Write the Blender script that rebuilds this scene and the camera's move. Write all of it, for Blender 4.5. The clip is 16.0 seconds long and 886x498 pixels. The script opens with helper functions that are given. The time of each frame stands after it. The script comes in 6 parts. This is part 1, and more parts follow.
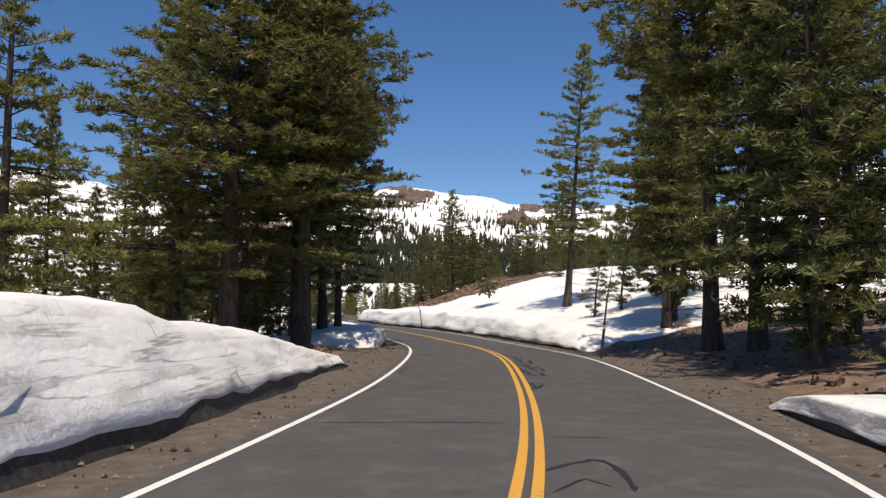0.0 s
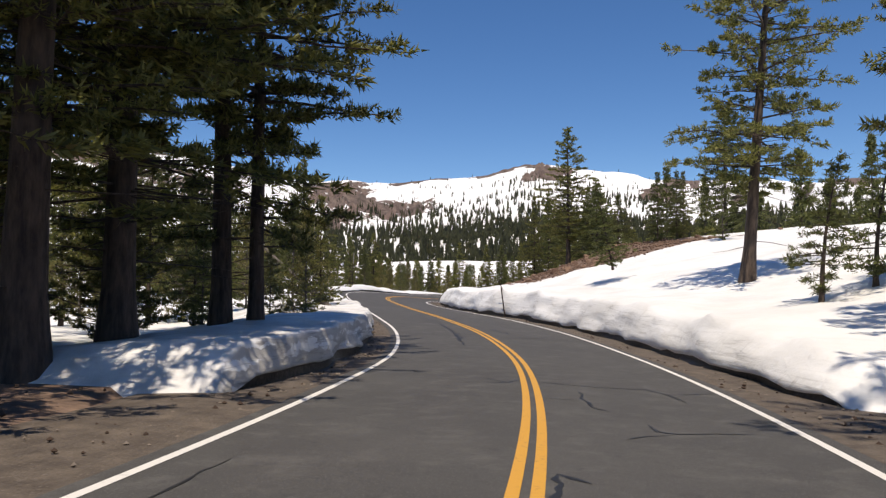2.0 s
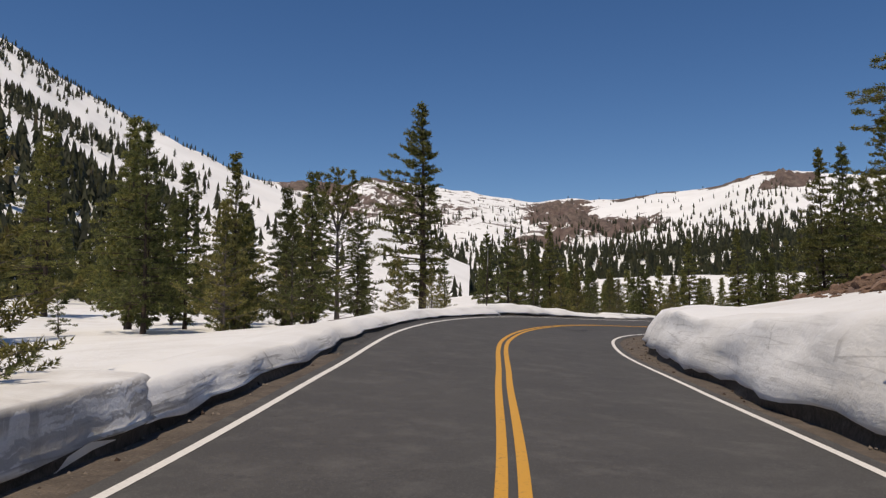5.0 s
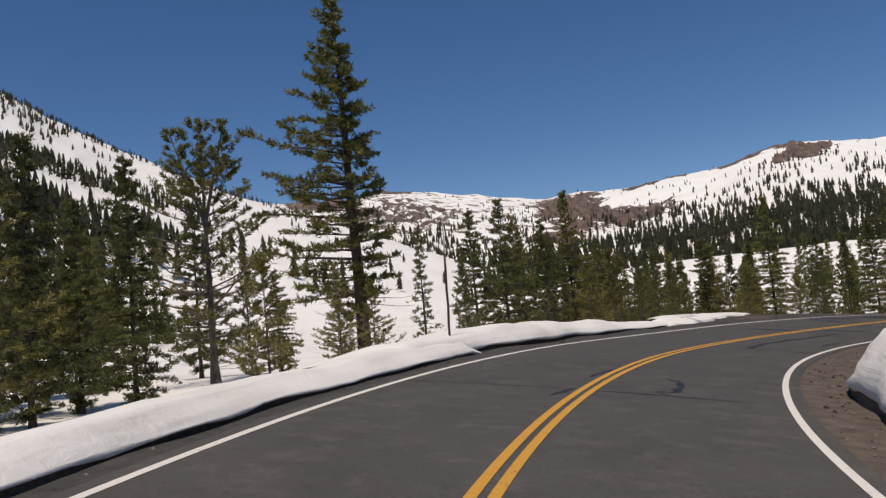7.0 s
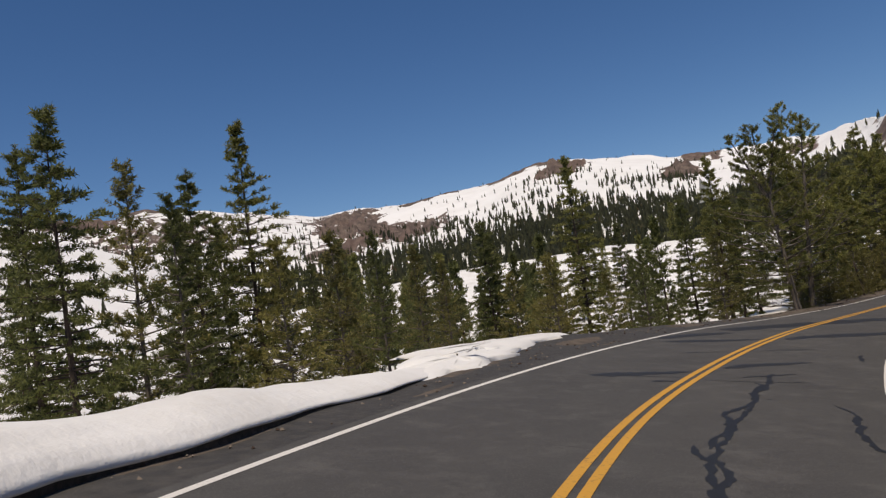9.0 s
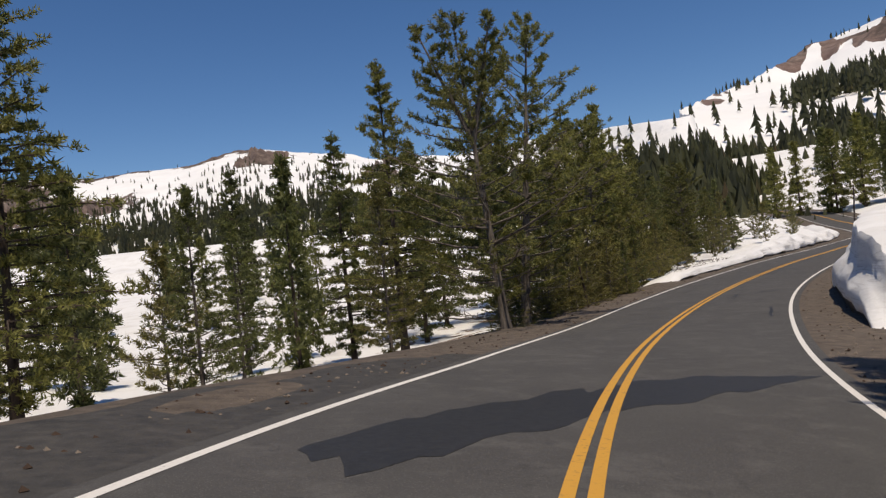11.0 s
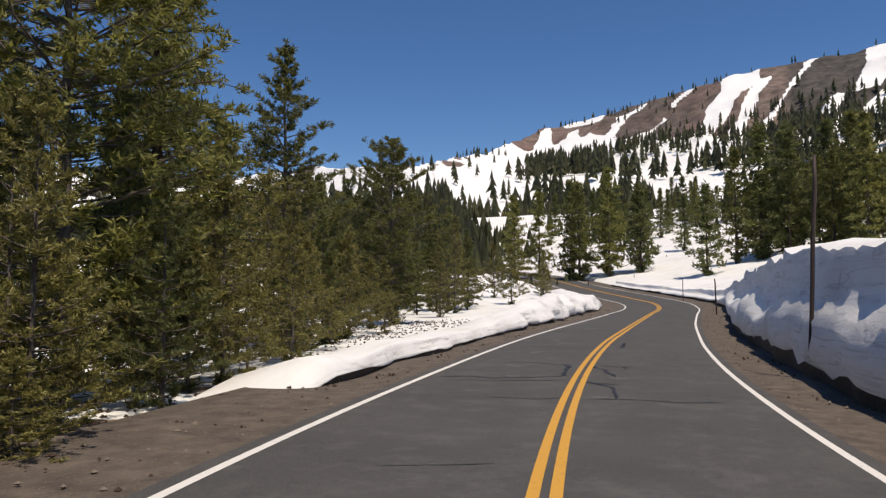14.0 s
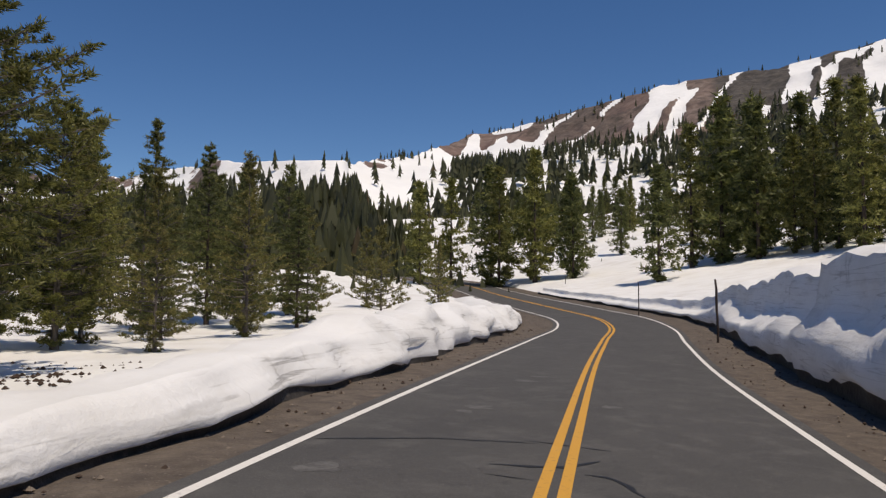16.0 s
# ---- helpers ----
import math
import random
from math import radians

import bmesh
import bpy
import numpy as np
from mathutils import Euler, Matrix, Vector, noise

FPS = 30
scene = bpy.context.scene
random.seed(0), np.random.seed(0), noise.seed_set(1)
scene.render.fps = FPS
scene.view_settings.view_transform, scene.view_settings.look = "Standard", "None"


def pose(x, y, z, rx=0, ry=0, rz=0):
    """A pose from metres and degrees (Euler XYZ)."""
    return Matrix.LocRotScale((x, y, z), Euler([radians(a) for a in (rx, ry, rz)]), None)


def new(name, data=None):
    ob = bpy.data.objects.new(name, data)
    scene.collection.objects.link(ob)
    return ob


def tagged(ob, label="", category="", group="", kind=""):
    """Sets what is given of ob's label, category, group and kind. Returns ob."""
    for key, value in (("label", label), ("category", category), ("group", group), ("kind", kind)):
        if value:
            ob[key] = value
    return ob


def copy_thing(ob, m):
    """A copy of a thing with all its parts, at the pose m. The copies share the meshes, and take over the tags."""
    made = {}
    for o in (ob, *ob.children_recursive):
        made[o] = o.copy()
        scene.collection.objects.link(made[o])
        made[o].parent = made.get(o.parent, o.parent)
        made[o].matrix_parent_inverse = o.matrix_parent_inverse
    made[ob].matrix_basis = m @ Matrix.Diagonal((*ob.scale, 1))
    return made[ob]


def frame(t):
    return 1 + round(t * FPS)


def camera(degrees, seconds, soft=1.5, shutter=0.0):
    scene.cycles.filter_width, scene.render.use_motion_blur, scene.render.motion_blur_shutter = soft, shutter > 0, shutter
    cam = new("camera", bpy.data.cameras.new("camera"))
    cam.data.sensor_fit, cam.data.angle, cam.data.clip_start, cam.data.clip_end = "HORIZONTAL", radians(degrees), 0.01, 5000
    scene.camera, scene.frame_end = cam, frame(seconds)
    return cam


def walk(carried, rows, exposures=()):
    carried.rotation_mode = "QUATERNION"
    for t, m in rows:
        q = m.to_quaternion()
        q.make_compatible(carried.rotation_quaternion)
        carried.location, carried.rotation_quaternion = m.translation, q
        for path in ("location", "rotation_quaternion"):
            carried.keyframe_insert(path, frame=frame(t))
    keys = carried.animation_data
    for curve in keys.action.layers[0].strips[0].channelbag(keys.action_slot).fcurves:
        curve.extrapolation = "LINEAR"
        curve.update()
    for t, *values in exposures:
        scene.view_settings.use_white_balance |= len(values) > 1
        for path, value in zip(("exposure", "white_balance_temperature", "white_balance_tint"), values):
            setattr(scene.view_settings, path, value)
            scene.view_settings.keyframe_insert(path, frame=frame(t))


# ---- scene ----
cam = camera(59.36, 16.0, soft=1.3)
# seconds, metres, degrees of a pose
PATH = [
    (0.0, 0.014, 0.098, 1.616, 94.74, -0.20, 2.37),
    (0.5, 0.762, 6.309, 1.598, 93.79, -0.49, 4.43),
    (1.0, 1.279, 12.304, 1.598, 93.11, -0.92, 6.86),
    (1.5, 1.531, 18.111, 1.607, 93.03, -0.96, 9.54),
    (2.0, 1.468, 23.791, 1.618, 93.22, -0.40, 12.57),
    (2.5, 1.128, 29.414, 1.649, 93.46, 0.31, 15.26),
    (3.0, 0.510, 35.013, 1.661, 93.82, -0.04, 17.85),
    (3.5, -0.434, 40.586, 1.637, 93.88, -0.04, 21.10),
    (4.0, -1.677, 46.107, 1.632, 93.60, -0.33, 24.18),
    (4.5, -3.196, 51.536, 1.694, 93.86, -0.45, 26.57),
    (4.7, -3.879, 53.670, 1.742, 93.99, -0.28, 27.55),
    (5.0, -4.972, 56.825, 1.836, 94.71, 0.10, 29.10),
    (5.5, -6.929, 61.950, 2.040, 95.91, 0.78, 31.29),
    (6.0, -8.969, 66.916, 2.263, 96.23, 1.93, 32.51),
    (6.5, -10.983, 71.753, 2.462, 95.64, 3.57, 32.37),
    (6.8, -12.128, 74.611, 2.555, 95.27, 4.71, 31.43),
    (7.0, -12.849, 76.506, 2.603, 95.30, 5.47, 30.61),
    (7.5, -14.467, 81.236, 2.679, 95.33, 7.01, 28.12),
    (8.0, -15.814, 85.988, 2.722, 95.53, 7.20, 24.60),
    (8.5, -16.819, 90.807, 2.725, 95.29, 8.02, 20.10),
    (9.0, -17.382, 95.735, 2.682, 94.67, 8.55, 14.63),
    (9.5, -17.477, 100.804, 2.621, 94.11, 8.85, 9.30),
    (10.0, -17.065, 106.039, 2.532, 93.30, 8.67, 3.75),
    (10.2, -16.758, 108.179, 2.477, 92.88, 8.66, 1.06),
    (10.5, -16.150, 111.423, 2.368, 92.22, 8.11, -2.55),
    (11.0, -14.753, 116.875, 2.131, 91.43, 6.04, -7.62),
    (11.5, -12.907, 122.306, 1.862, 91.15, 3.58, -11.89),
    (12.0, -10.659, 127.650, 1.621, 91.52, 1.62, -15.61),
    (12.3, -9.148, 130.791, 1.514, 92.17, 1.12, -17.69),
    (12.5, -8.087, 132.852, 1.462, 92.71, 1.26, -18.93),
    (13.0, -5.294, 137.884, 1.402, 93.59, 1.19, -21.86),
    (13.5, -2.370, 142.761, 1.388, 93.88, 0.85, -24.72),
    (14.0, 0.713, 147.474, 1.383, 93.92, 0.34, -27.17),
    (14.5, 4.037, 152.018, 1.387, 93.91, -0.15, -29.13),
    (15.0, 7.586, 156.478, 1.427, 93.94, -0.29, -31.19),
    (15.5, 11.373, 160.883, 1.500, 93.96, 0.08, -32.08),
    (16.0, 15.346, 165.289, 1.597, 94.53, -0.33, -32.49),
]
# the clip's own exposure and white balance: seconds, stops, kelvin, tint
TONE = [(0.0, 0.13, 7500, 11), (1.5, 0.15, 7400, 11), (2.5, 0.05, 7250, 11), (3.5, -0.15, 7550, 11), (4.7, -0.37, 7550, 11), (7.5, -0.4, 7600, 11), (10.0, -0.4, 7600, 11), (12.5, -0.02, 7400, 11), (14.0, -0.08, 7450, 11), (16.0, -0.33, 7450, 11)]
walk(cam, [(r[0], pose(*r[1:])) for r in PATH], TONE)

# ---- light ----
SUN_AZ, SUN_EL = 184.0, 67.0          # degrees to the left of +y, degrees up
world = bpy.data.worlds.new("sky")
scene.world = world
world.use_nodes = True
wn = world.node_tree
sky = wn.nodes.new("ShaderNodeTexSky")
sky.sky_type = "NISHITA"
sky.sun_disc = False
sky.sun_elevation, sky.sun_rotation = radians(SUN_EL), radians(-SUN_AZ)
sky.altitude, sky.air_density, sky.dust_density, sky.ozone_density = 2600, 1.0, 0.0, 3.0
deep = wn.nodes.new("ShaderNodeHueSaturation")
deep.inputs["Saturation"].default_value = 1.24
deep.inputs["Hue"].default_value = 0.506
wn.links.new(sky.outputs[0], deep.inputs["Color"])
wn.links.new(deep.outputs[0], wn.nodes["Background"].inputs[0])
wn.nodes["Background"].inputs[1].default_value = 0.128
sun_data = bpy.data.lights.new("sun", "SUN")
sun_data.energy, sun_data.angle, sun_data.color = 4.2, radians(0.53), (1.0, 0.93, 0.83)
sun = new("sun", sun_data)
to_sun = Vector((-math.sin(radians(SUN_AZ)) * math.cos(radians(SUN_EL)),
                 math.cos(radians(SUN_AZ)) * math.cos(radians(SUN_EL)), math.sin(radians(SUN_EL))))
sun.matrix_world = Matrix.Translation((0, 0, 60)) @ to_sun.to_track_quat("Z", "Y").to_matrix().to_4x4()


# ---- materials ----
def material(name, base=(0.5, 0.5, 0.5), rough=0.8):
    m = bpy.data.materials.new(name)
    m.use_nodes = True
    b = m.node_tree.nodes["Principled BSDF"]
    b.inputs["Base Color"].default_value = (*base, 1)
    b.inputs["Roughness"].default_value = rough
    return m, m.node_tree, b


def node(nt, kind, **values):
    n = nt.nodes.new("ShaderNode" + kind)
    for k, v in values.items():
        n.inputs[k].default_value = v
    return n


def noise_of(nt, scale, detail=4.0, rough=0.55, coords=None):
    """A noise texture in metres of the world (Geometry's position), or of the given coordinates."""
    if coords is None:
        coords = nt.nodes.new("ShaderNodeNewGeometry").outputs["Position"]
    n = node(nt, "TexNoise", Scale=scale, Detail=detail, Roughness=rough)
    nt.links.new(coords, n.inputs["Vector"])
    return n.outputs["Fac"]


def ramp(nt, fac, *stops):
    r = nt.nodes.new("ShaderNodeValToRGB")
    while len(r.color_ramp.elements) < len(stops):
        r.color_ramp.elements.new(0.5)
    for e, (p, c) in zip(r.color_ramp.elements, stops):
        e.position, e.color = p, (*c, 1) if len(c) == 3 else c
    nt.links.new(fac, r.inputs["Fac"])
    return r.outputs["Color"]


def grey(v):
    return (v, v, v)


def mix(nt, fac, a, b):
    m = nt.nodes.new("ShaderNodeMix")
    m.data_type = "RGBA"
    for sock, v in ((m.inputs["Factor"], fac), (m.inputs["A"], a), (m.inputs["B"], b)):
        if isinstance(v, (int, float)):
            sock.default_value = v
        elif isinstance(v, tuple):
            sock.default_value = (*v, 1)
        else:
            nt.links.new(v, sock)
    return m.outputs["Result"]


def calc(nt, op, a, b=0.0):
    m = nt.nodes.new("ShaderNodeMath")
    m.operation = op
    for sock, v in zip(m.inputs, (a, b)):
        if isinstance(v, (int, float)):
            sock.default_value = v
        else:
            nt.links.new(v, sock)
    return m.outputs[0]


def bump(nt, bsdf, height, strength=0.4, distance=0.05):
    b = node(nt, "Bump", Strength=strength, Distance=distance)
    nt.links.new(height, b.inputs["Height"])
    nt.links.new(b.outputs["Normal"], bsdf.inputs["Normal"])


def asphalt_material():
    m, nt, b = material("asphalt", rough=0.85)
    fine = noise_of(nt, 60, 3)
    broad = noise_of(nt, 0.5, 5)
    speck = node(nt, "TexVoronoi", Scale=38.0)
    nt.links.new(nt.nodes.new("ShaderNodeNewGeometry").outputs["Position"], speck.inputs["Vector"])
    col = ramp(nt, broad, (0.3, (0.052, 0.050, 0.049)), (0.7, (0.074, 0.071, 0.068)))
    col = mix(nt, ramp(nt, fine, (0.45, grey(0)), (0.75, grey(1))), col, (0.085, 0.082, 0.08))
    col = mix(nt, ramp(nt, speck.outputs["Distance"], (0.15, grey(0.75)), (0.25, grey(0))), col, (0.17, 0.163, 0.155))
    blot = noise_of(nt, 1.7, 6, 0.7)
    col = mix(nt, ramp(nt, blot, (0.5, grey(0)), (0.66, grey(0.7))), col, (0.11, 0.106, 0.101))
    col = mix(nt, ramp(nt, noise_of(nt, 4.5, 5, 0.7), (0.58, grey(0)), (0.7, grey(0.6))), col, (0.038, 0.037, 0.037))
    grit = noise_of(nt, 130, 2, 0.6)
    col = mix(nt, ramp(nt, grit, (0.35, grey(0.55)), (0.5, grey(0)), (0.65, grey(0))), col, (0.025, 0.025, 0.026))
    nt.links.new(col, b.inputs["Base Color"])
    bump(nt, b, fine, 0.35, 0.01)
    return m


def paint_material(name, base, worn):
    m, nt, b = material(name, rough=0.7)
    wear = noise_of(nt, 18, 6, 0.7)
    broad = noise_of(nt, 1.2, 3)
    f = calc(nt, "MULTIPLY", ramp(nt, wear, (0.56, grey(0)), (0.66, grey(1))), ramp(nt, broad, (0.4, grey(0.1)), (0.7, grey(worn))))
    nt.links.new(mix(nt, f, base, (0.07, 0.068, 0.066)), b.inputs["Base Color"])
    bump(nt, b, wear, 0.2, 0.005)
    return m


def snow_nodes(nt):
    """Old spring snow: white, faintly dirty in broad patches and in fine specks."""
    broad = noise_of(nt, 0.35, 5, 0.6)
    fine = noise_of(nt, 7, 5, 0.65)
    col = ramp(nt, broad, (0.32, (0.70, 0.692, 0.676)), (0.55, (0.80, 0.803, 0.805)))
    return mix(nt, ramp(nt, fine, (0.6, grey(0)), (0.8, grey(0.25))), col, (0.52, 0.48, 0.43)), fine, broad


def snow_material():
    m, nt, b = material("old_snow", rough=0.75)
    col, fine, broad = snow_nodes(nt)
    nt.links.new(col, b.inputs["Base Color"])
    bump(nt, b, calc(nt, "ADD", calc(nt, "MULTIPLY", fine, 0.5), noise_of(nt, 1.6, 4)), 0.4, 0.1)
    return m


def bank_material(name="cut_snow", grime=1.0):
    """Cut snow: layers and thin seams of grey grit along the face, upright flutes, clean where it is loose.
    The attribute "face" holds metres along the road and metres up the face."""
    m, nt, b = material(name, rough=0.7)
    col, fine, broad = snow_nodes(nt)
    face = nt.nodes.new("ShaderNodeAttribute")
    face.attribute_name = "face"
    normal = nt.nodes.new("ShaderNodeNewGeometry")

    def along(x, y, detail, rough, drips=None):
        mp = node(nt, "Mapping")
        mp.inputs["Scale"].default_value = (x, y, 1.0)
        nt.links.new(face.outputs["Vector"], mp.inputs["Vector"])
        place = mp.outputs["Vector"]
        if drips is not None:
            shift = nt.nodes.new("ShaderNodeCombineXYZ")
            nt.links.new(calc(nt, "MULTIPLY", calc(nt, "SUBTRACT", drips, 0.5), 1.3), shift.inputs["Y"])
            add = nt.nodes.new("ShaderNodeVectorMath")
            nt.links.new(place, add.inputs[0])
            nt.links.new(shift.outputs[0], add.inputs[1])
            place = add.outputs[0]
        return noise_of(nt, 1.0, detail, rough, place)
    flutes = along(3.4, 0.5, 4, 0.6)
    layers, seam = along(0.55, 4.4, 5, 0.55, flutes), along(0.16, 3.0, 4, 0.5)
    patch = along(0.6, 1.4, 4, 0.55)
    sep = nt.nodes.new("ShaderNodeSeparateXYZ")
    nt.links.new(normal.outputs["Normal"], sep.inputs[0])
    steep = ramp(nt, calc(nt, "ABSOLUTE", sep.outputs["Z"]), (0.5, grey(1)), (0.85, grey(0)))
    dirt = calc(nt, "MULTIPLY", ramp(nt, layers, (0.555 - 0.06 * grime, grey(0)), ((0.585 if grime > 1.3 else 0.72) - 0.06 * grime, grey(min(0.55 * grime, 0.8)))), steep)
    col = mix(nt, dirt, col, (0.33, 0.315, 0.30))
    lines = calc(nt, "MULTIPLY", ramp(nt, seam, (0.40, grey(0)), (0.412, grey(0.7)), (0.43, grey(0)), (0.54, grey(0)), (0.555, grey(0.85)), (0.585, grey(0))), ramp(nt, patch, (0.4, grey(0.05)), (0.55, grey(min(grime, 1.0)))))
    col = mix(nt, calc(nt, "MULTIPLY", lines, steep), col, (0.22, 0.205, 0.19))
    cuts = calc(nt, "MULTIPLY", calc(nt, "MULTIPLY", ramp(nt, flutes, (0.6, grey(0)), (0.66, grey(0.75))), ramp(nt, patch, (0.48, grey(0)), (0.58, grey(min(grime, 1.0))))), steep)
    col = mix(nt, cuts, col, (0.27, 0.26, 0.25))
    if grime > 1.3:
        col = mix(nt, ramp(nt, noise_of(nt, 0.9, 6, 0.7), (0.42, grey(0)), (0.64, grey(0.65))), col, (0.5, 0.475, 0.445))
    nt.links.new(col, b.inputs["Base Color"])
    bump(nt, b, calc(nt, "ADD", calc(nt, "MULTIPLY", layers, 1.4), calc(nt, "ADD", calc(nt, "MULTIPLY", fine, 0.7), calc(nt, "MULTIPLY", flutes, 0.8))), 0.28, 0.08)
    return m


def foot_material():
    # near-black, mottled; covers the lowest strip of every bank
    m, nt, b = material("dark_foot", rough=0.6)
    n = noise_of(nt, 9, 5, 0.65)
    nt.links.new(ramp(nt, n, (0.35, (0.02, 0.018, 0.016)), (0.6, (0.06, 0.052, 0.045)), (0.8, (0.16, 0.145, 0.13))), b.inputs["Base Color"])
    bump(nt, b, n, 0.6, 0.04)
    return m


def ground_material():
    m, nt, b = material("ground_cover", rough=0.9)
    snow, fine, broad = snow_nodes(nt)
    soil_n = noise_of(nt, 2.2, 6, 0.65)
    litter = noise_of(nt, 14, 4, 0.7)
    soil = ramp(nt, soil_n, (0.3, (0.095, 0.062, 0.045)), (0.55, (0.19, 0.125, 0.09)), (0.75, (0.30, 0.205, 0.15)))
    soil = mix(nt, ramp(nt, litter, (0.56, grey(0)), (0.7, grey(0.7))), soil, (0.045, 0.03, 0.022))
    at = nt.nodes.new("ShaderNodeAttribute")
    at.attribute_name = "bare"
    edge = calc(nt, "ADD", at.outputs["Fac"], calc(nt, "MULTIPLY", calc(nt, "SUBTRACT", noise_of(nt, 0.6, 6, 0.6), 0.5), 1.1))
    f = ramp(nt, edge, (0.48, grey(0)), (0.52, grey(1)))
    nt.links.new(mix(nt, f, snow, soil), b.inputs["Base Color"])
    bump(nt, b, calc(nt, "ADD", soil_n, calc(nt, "MULTIPLY", fine, 0.6)), 0.6, 0.12)
    return m


def shoulder_material():
    m, nt, b = material("gravel_shoulder", rough=0.95)
    n1, n2 = noise_of(nt, 3, 5), noise_of(nt, 30, 4, 0.7)
    stones = node(nt, "TexVoronoi", Scale=16.0)
    nt.links.new(nt.nodes.new("ShaderNodeNewGeometry").outputs["Position"], stones.inputs["Vector"])
    col = ramp(nt, n1, (0.3, (0.07, 0.055, 0.045)), (0.6, (0.125, 0.10, 0.08)), (0.8, (0.17, 0.135, 0.105)))
    col = mix(nt, ramp(nt, n2, (0.55, grey(0)), (0.72, grey(0.8))), col, (0.045, 0.036, 0.03))
    col = mix(nt, ramp(nt, stones.outputs["Distance"], (0.1, grey(0.6)), (0.22, grey(0))), col, (0.24, 0.20, 0.17))
    nt.links.new(col, b.inputs["Base Color"])
    bump(nt, b, calc(nt, "ADD", n2, stones.outputs["Distance"]), 0.6, 0.03)
    return m


def mountain_material():
    m, nt, b = material("mountain_cover", rough=0.9)
    snow = ramp(nt, noise_of(nt, 0.02, 5), (0.3, (0.78, 0.78, 0.78)), (0.6, (0.85, 0.855, 0.86)))
    rock = ramp(nt, noise_of(nt, 0.09, 8, 0.7), (0.36, (0.05, 0.038, 0.032)), (0.5, (0.145, 0.103, 0.086)), (0.64, (0.25, 0.19, 0.16)))
    rock = mix(nt, ramp(nt, noise_of(nt, 0.012, 3), (0.45, grey(0)), (0.6, grey(0.45))), rock, (0.17, 0.1, 0.085))
    crag = nt.nodes.new("ShaderNodeAttribute")
    crag.attribute_name = "dark"
    rock = mix(nt, crag.outputs["Fac"], rock, ramp(nt, noise_of(nt, 0.12, 8, 0.7), (0.4, (0.022, 0.02, 0.018)), (0.62, (0.085, 0.075, 0.066))))
    at = nt.nodes.new("ShaderNodeAttribute")
    at.attribute_name = "bare"
    edge = calc(nt, "ADD", at.outputs["Fac"], calc(nt, "MULTIPLY", calc(nt, "SUBTRACT", noise_of(nt, 0.035, 8, 0.7), 0.5), 1.3))
    f = ramp(nt, edge, (0.49, grey(0)), (0.52, grey(1)))
    nt.links.new(mix(nt, f, snow, rock), b.inputs["Base Color"])
    bump(nt, b, noise_of(nt, 0.03, 7, 0.6), 0.45, 8.0)
    return m


def bark_material(name, dark, light):
    m, nt, b = material(name, rough=0.95)
    co = nt.nodes.new("ShaderNodeTexCoord")
    mp = node(nt, "Mapping")
    mp.inputs["Scale"].default_value = (9, 9, 1.6)
    nt.links.new(co.outputs["Object"], mp.inputs["Vector"])
    n = noise_of(nt, 1.0, 6, 0.65, mp.outputs["Vector"])
    nt.links.new(ramp(nt, n, (0.35, dark), (0.65, light)), b.inputs["Base Color"])
    bump(nt, b, n, 0.8, 0.04)
    return m


def needle_material(name, dark, light, dead=0.03):
    m, nt, b = material(name, rough=0.55)
    geo = nt.nodes.new("ShaderNodeNewGeometry")
    info = nt.nodes.new("ShaderNodeObjectInfo")
    col = ramp(nt, geo.outputs["Random Per Island"], (0.0, dark), (0.75, light), (1.0 - dead, light), (1.0, (0.11, 0.075, 0.035)))
    hsv = node(nt, "HueSaturation")
    nt.links.new(col, hsv.inputs["Color"])
    nt.links.new(calc(nt, "ADD", calc(nt, "MULTIPLY", info.outputs["Random"], 0.5), 0.75), hsv.inputs["Value"])
    nt.links.new(hsv.outputs["Color"], b.inputs["Base Color"])
    thin = nt.nodes.new("ShaderNodeBsdfTranslucent")
    nt.links.new(hsv.outputs["Color"], thin.inputs["Color"])
    both = node(nt, "MixShader", Fac=0.42)
    nt.links.new(b.outputs[0], both.inputs[1])
    nt.links.new(thin.outputs[0], both.inputs[2])
    nt.links.new(both.outputs[0], nt.nodes["Material Output"].inputs["Surface"])
    return m


MAT_ASPHALT = asphalt_material()
MAT_WHITE = paint_material("white_line_paint", (0.72, 0.70, 0.67), 0.6)
MAT_YELLOW = paint_material("yellow_line_paint", (0.6, 0.31, 0.045), 0.95)
MAT_SEAL = material("crack_sealant", (0.016, 0.016, 0.017), 0.6)[0]
MAT_SNOW = snow_material()
MAT_BANK = bank_material()
MAT_FOOT = foot_material()
MAT_CLEAN = bank_material("clean_cut_snow", 0.5)
# dirty layers, strengthened so their grey also stands for the steep face's shade
MAT_DIRTY_SHADED = bank_material("dirty_shaded_cut_snow", 1.5)
MAT_GREY = bank_material("grey_cut_snow", 0.75)
MAT_TALL = bank_material("layered_cut_snow", 1.12)
MAT_GROUND = ground_material()
MAT_SHOULDER = shoulder_material()
MAT_MOUNTAIN = mountain_material()
MAT_BARK = bark_material("pine_bark", (0.03, 0.022, 0.018), (0.105, 0.075, 0.058))
MAT_GREYBARK = bark_material("weathered_bark", (0.055, 0.045, 0.038), (0.19, 0.16, 0.135))
MAT_PINE = needle_material("pine_needles", (0.062, 0.072, 0.02), (0.24, 0.235, 0.064))
MAT_FIR = needle_material("fir_needles", (0.05, 0.062, 0.022), (0.165, 0.178, 0.054))
MAT_OLIVE = needle_material("olive_needles", (0.08, 0.085, 0.024), (0.29, 0.26, 0.08), 0.1)
MAT_POLE = material("dark_pole", (0.035, 0.02, 0.016), 0.7)[0]


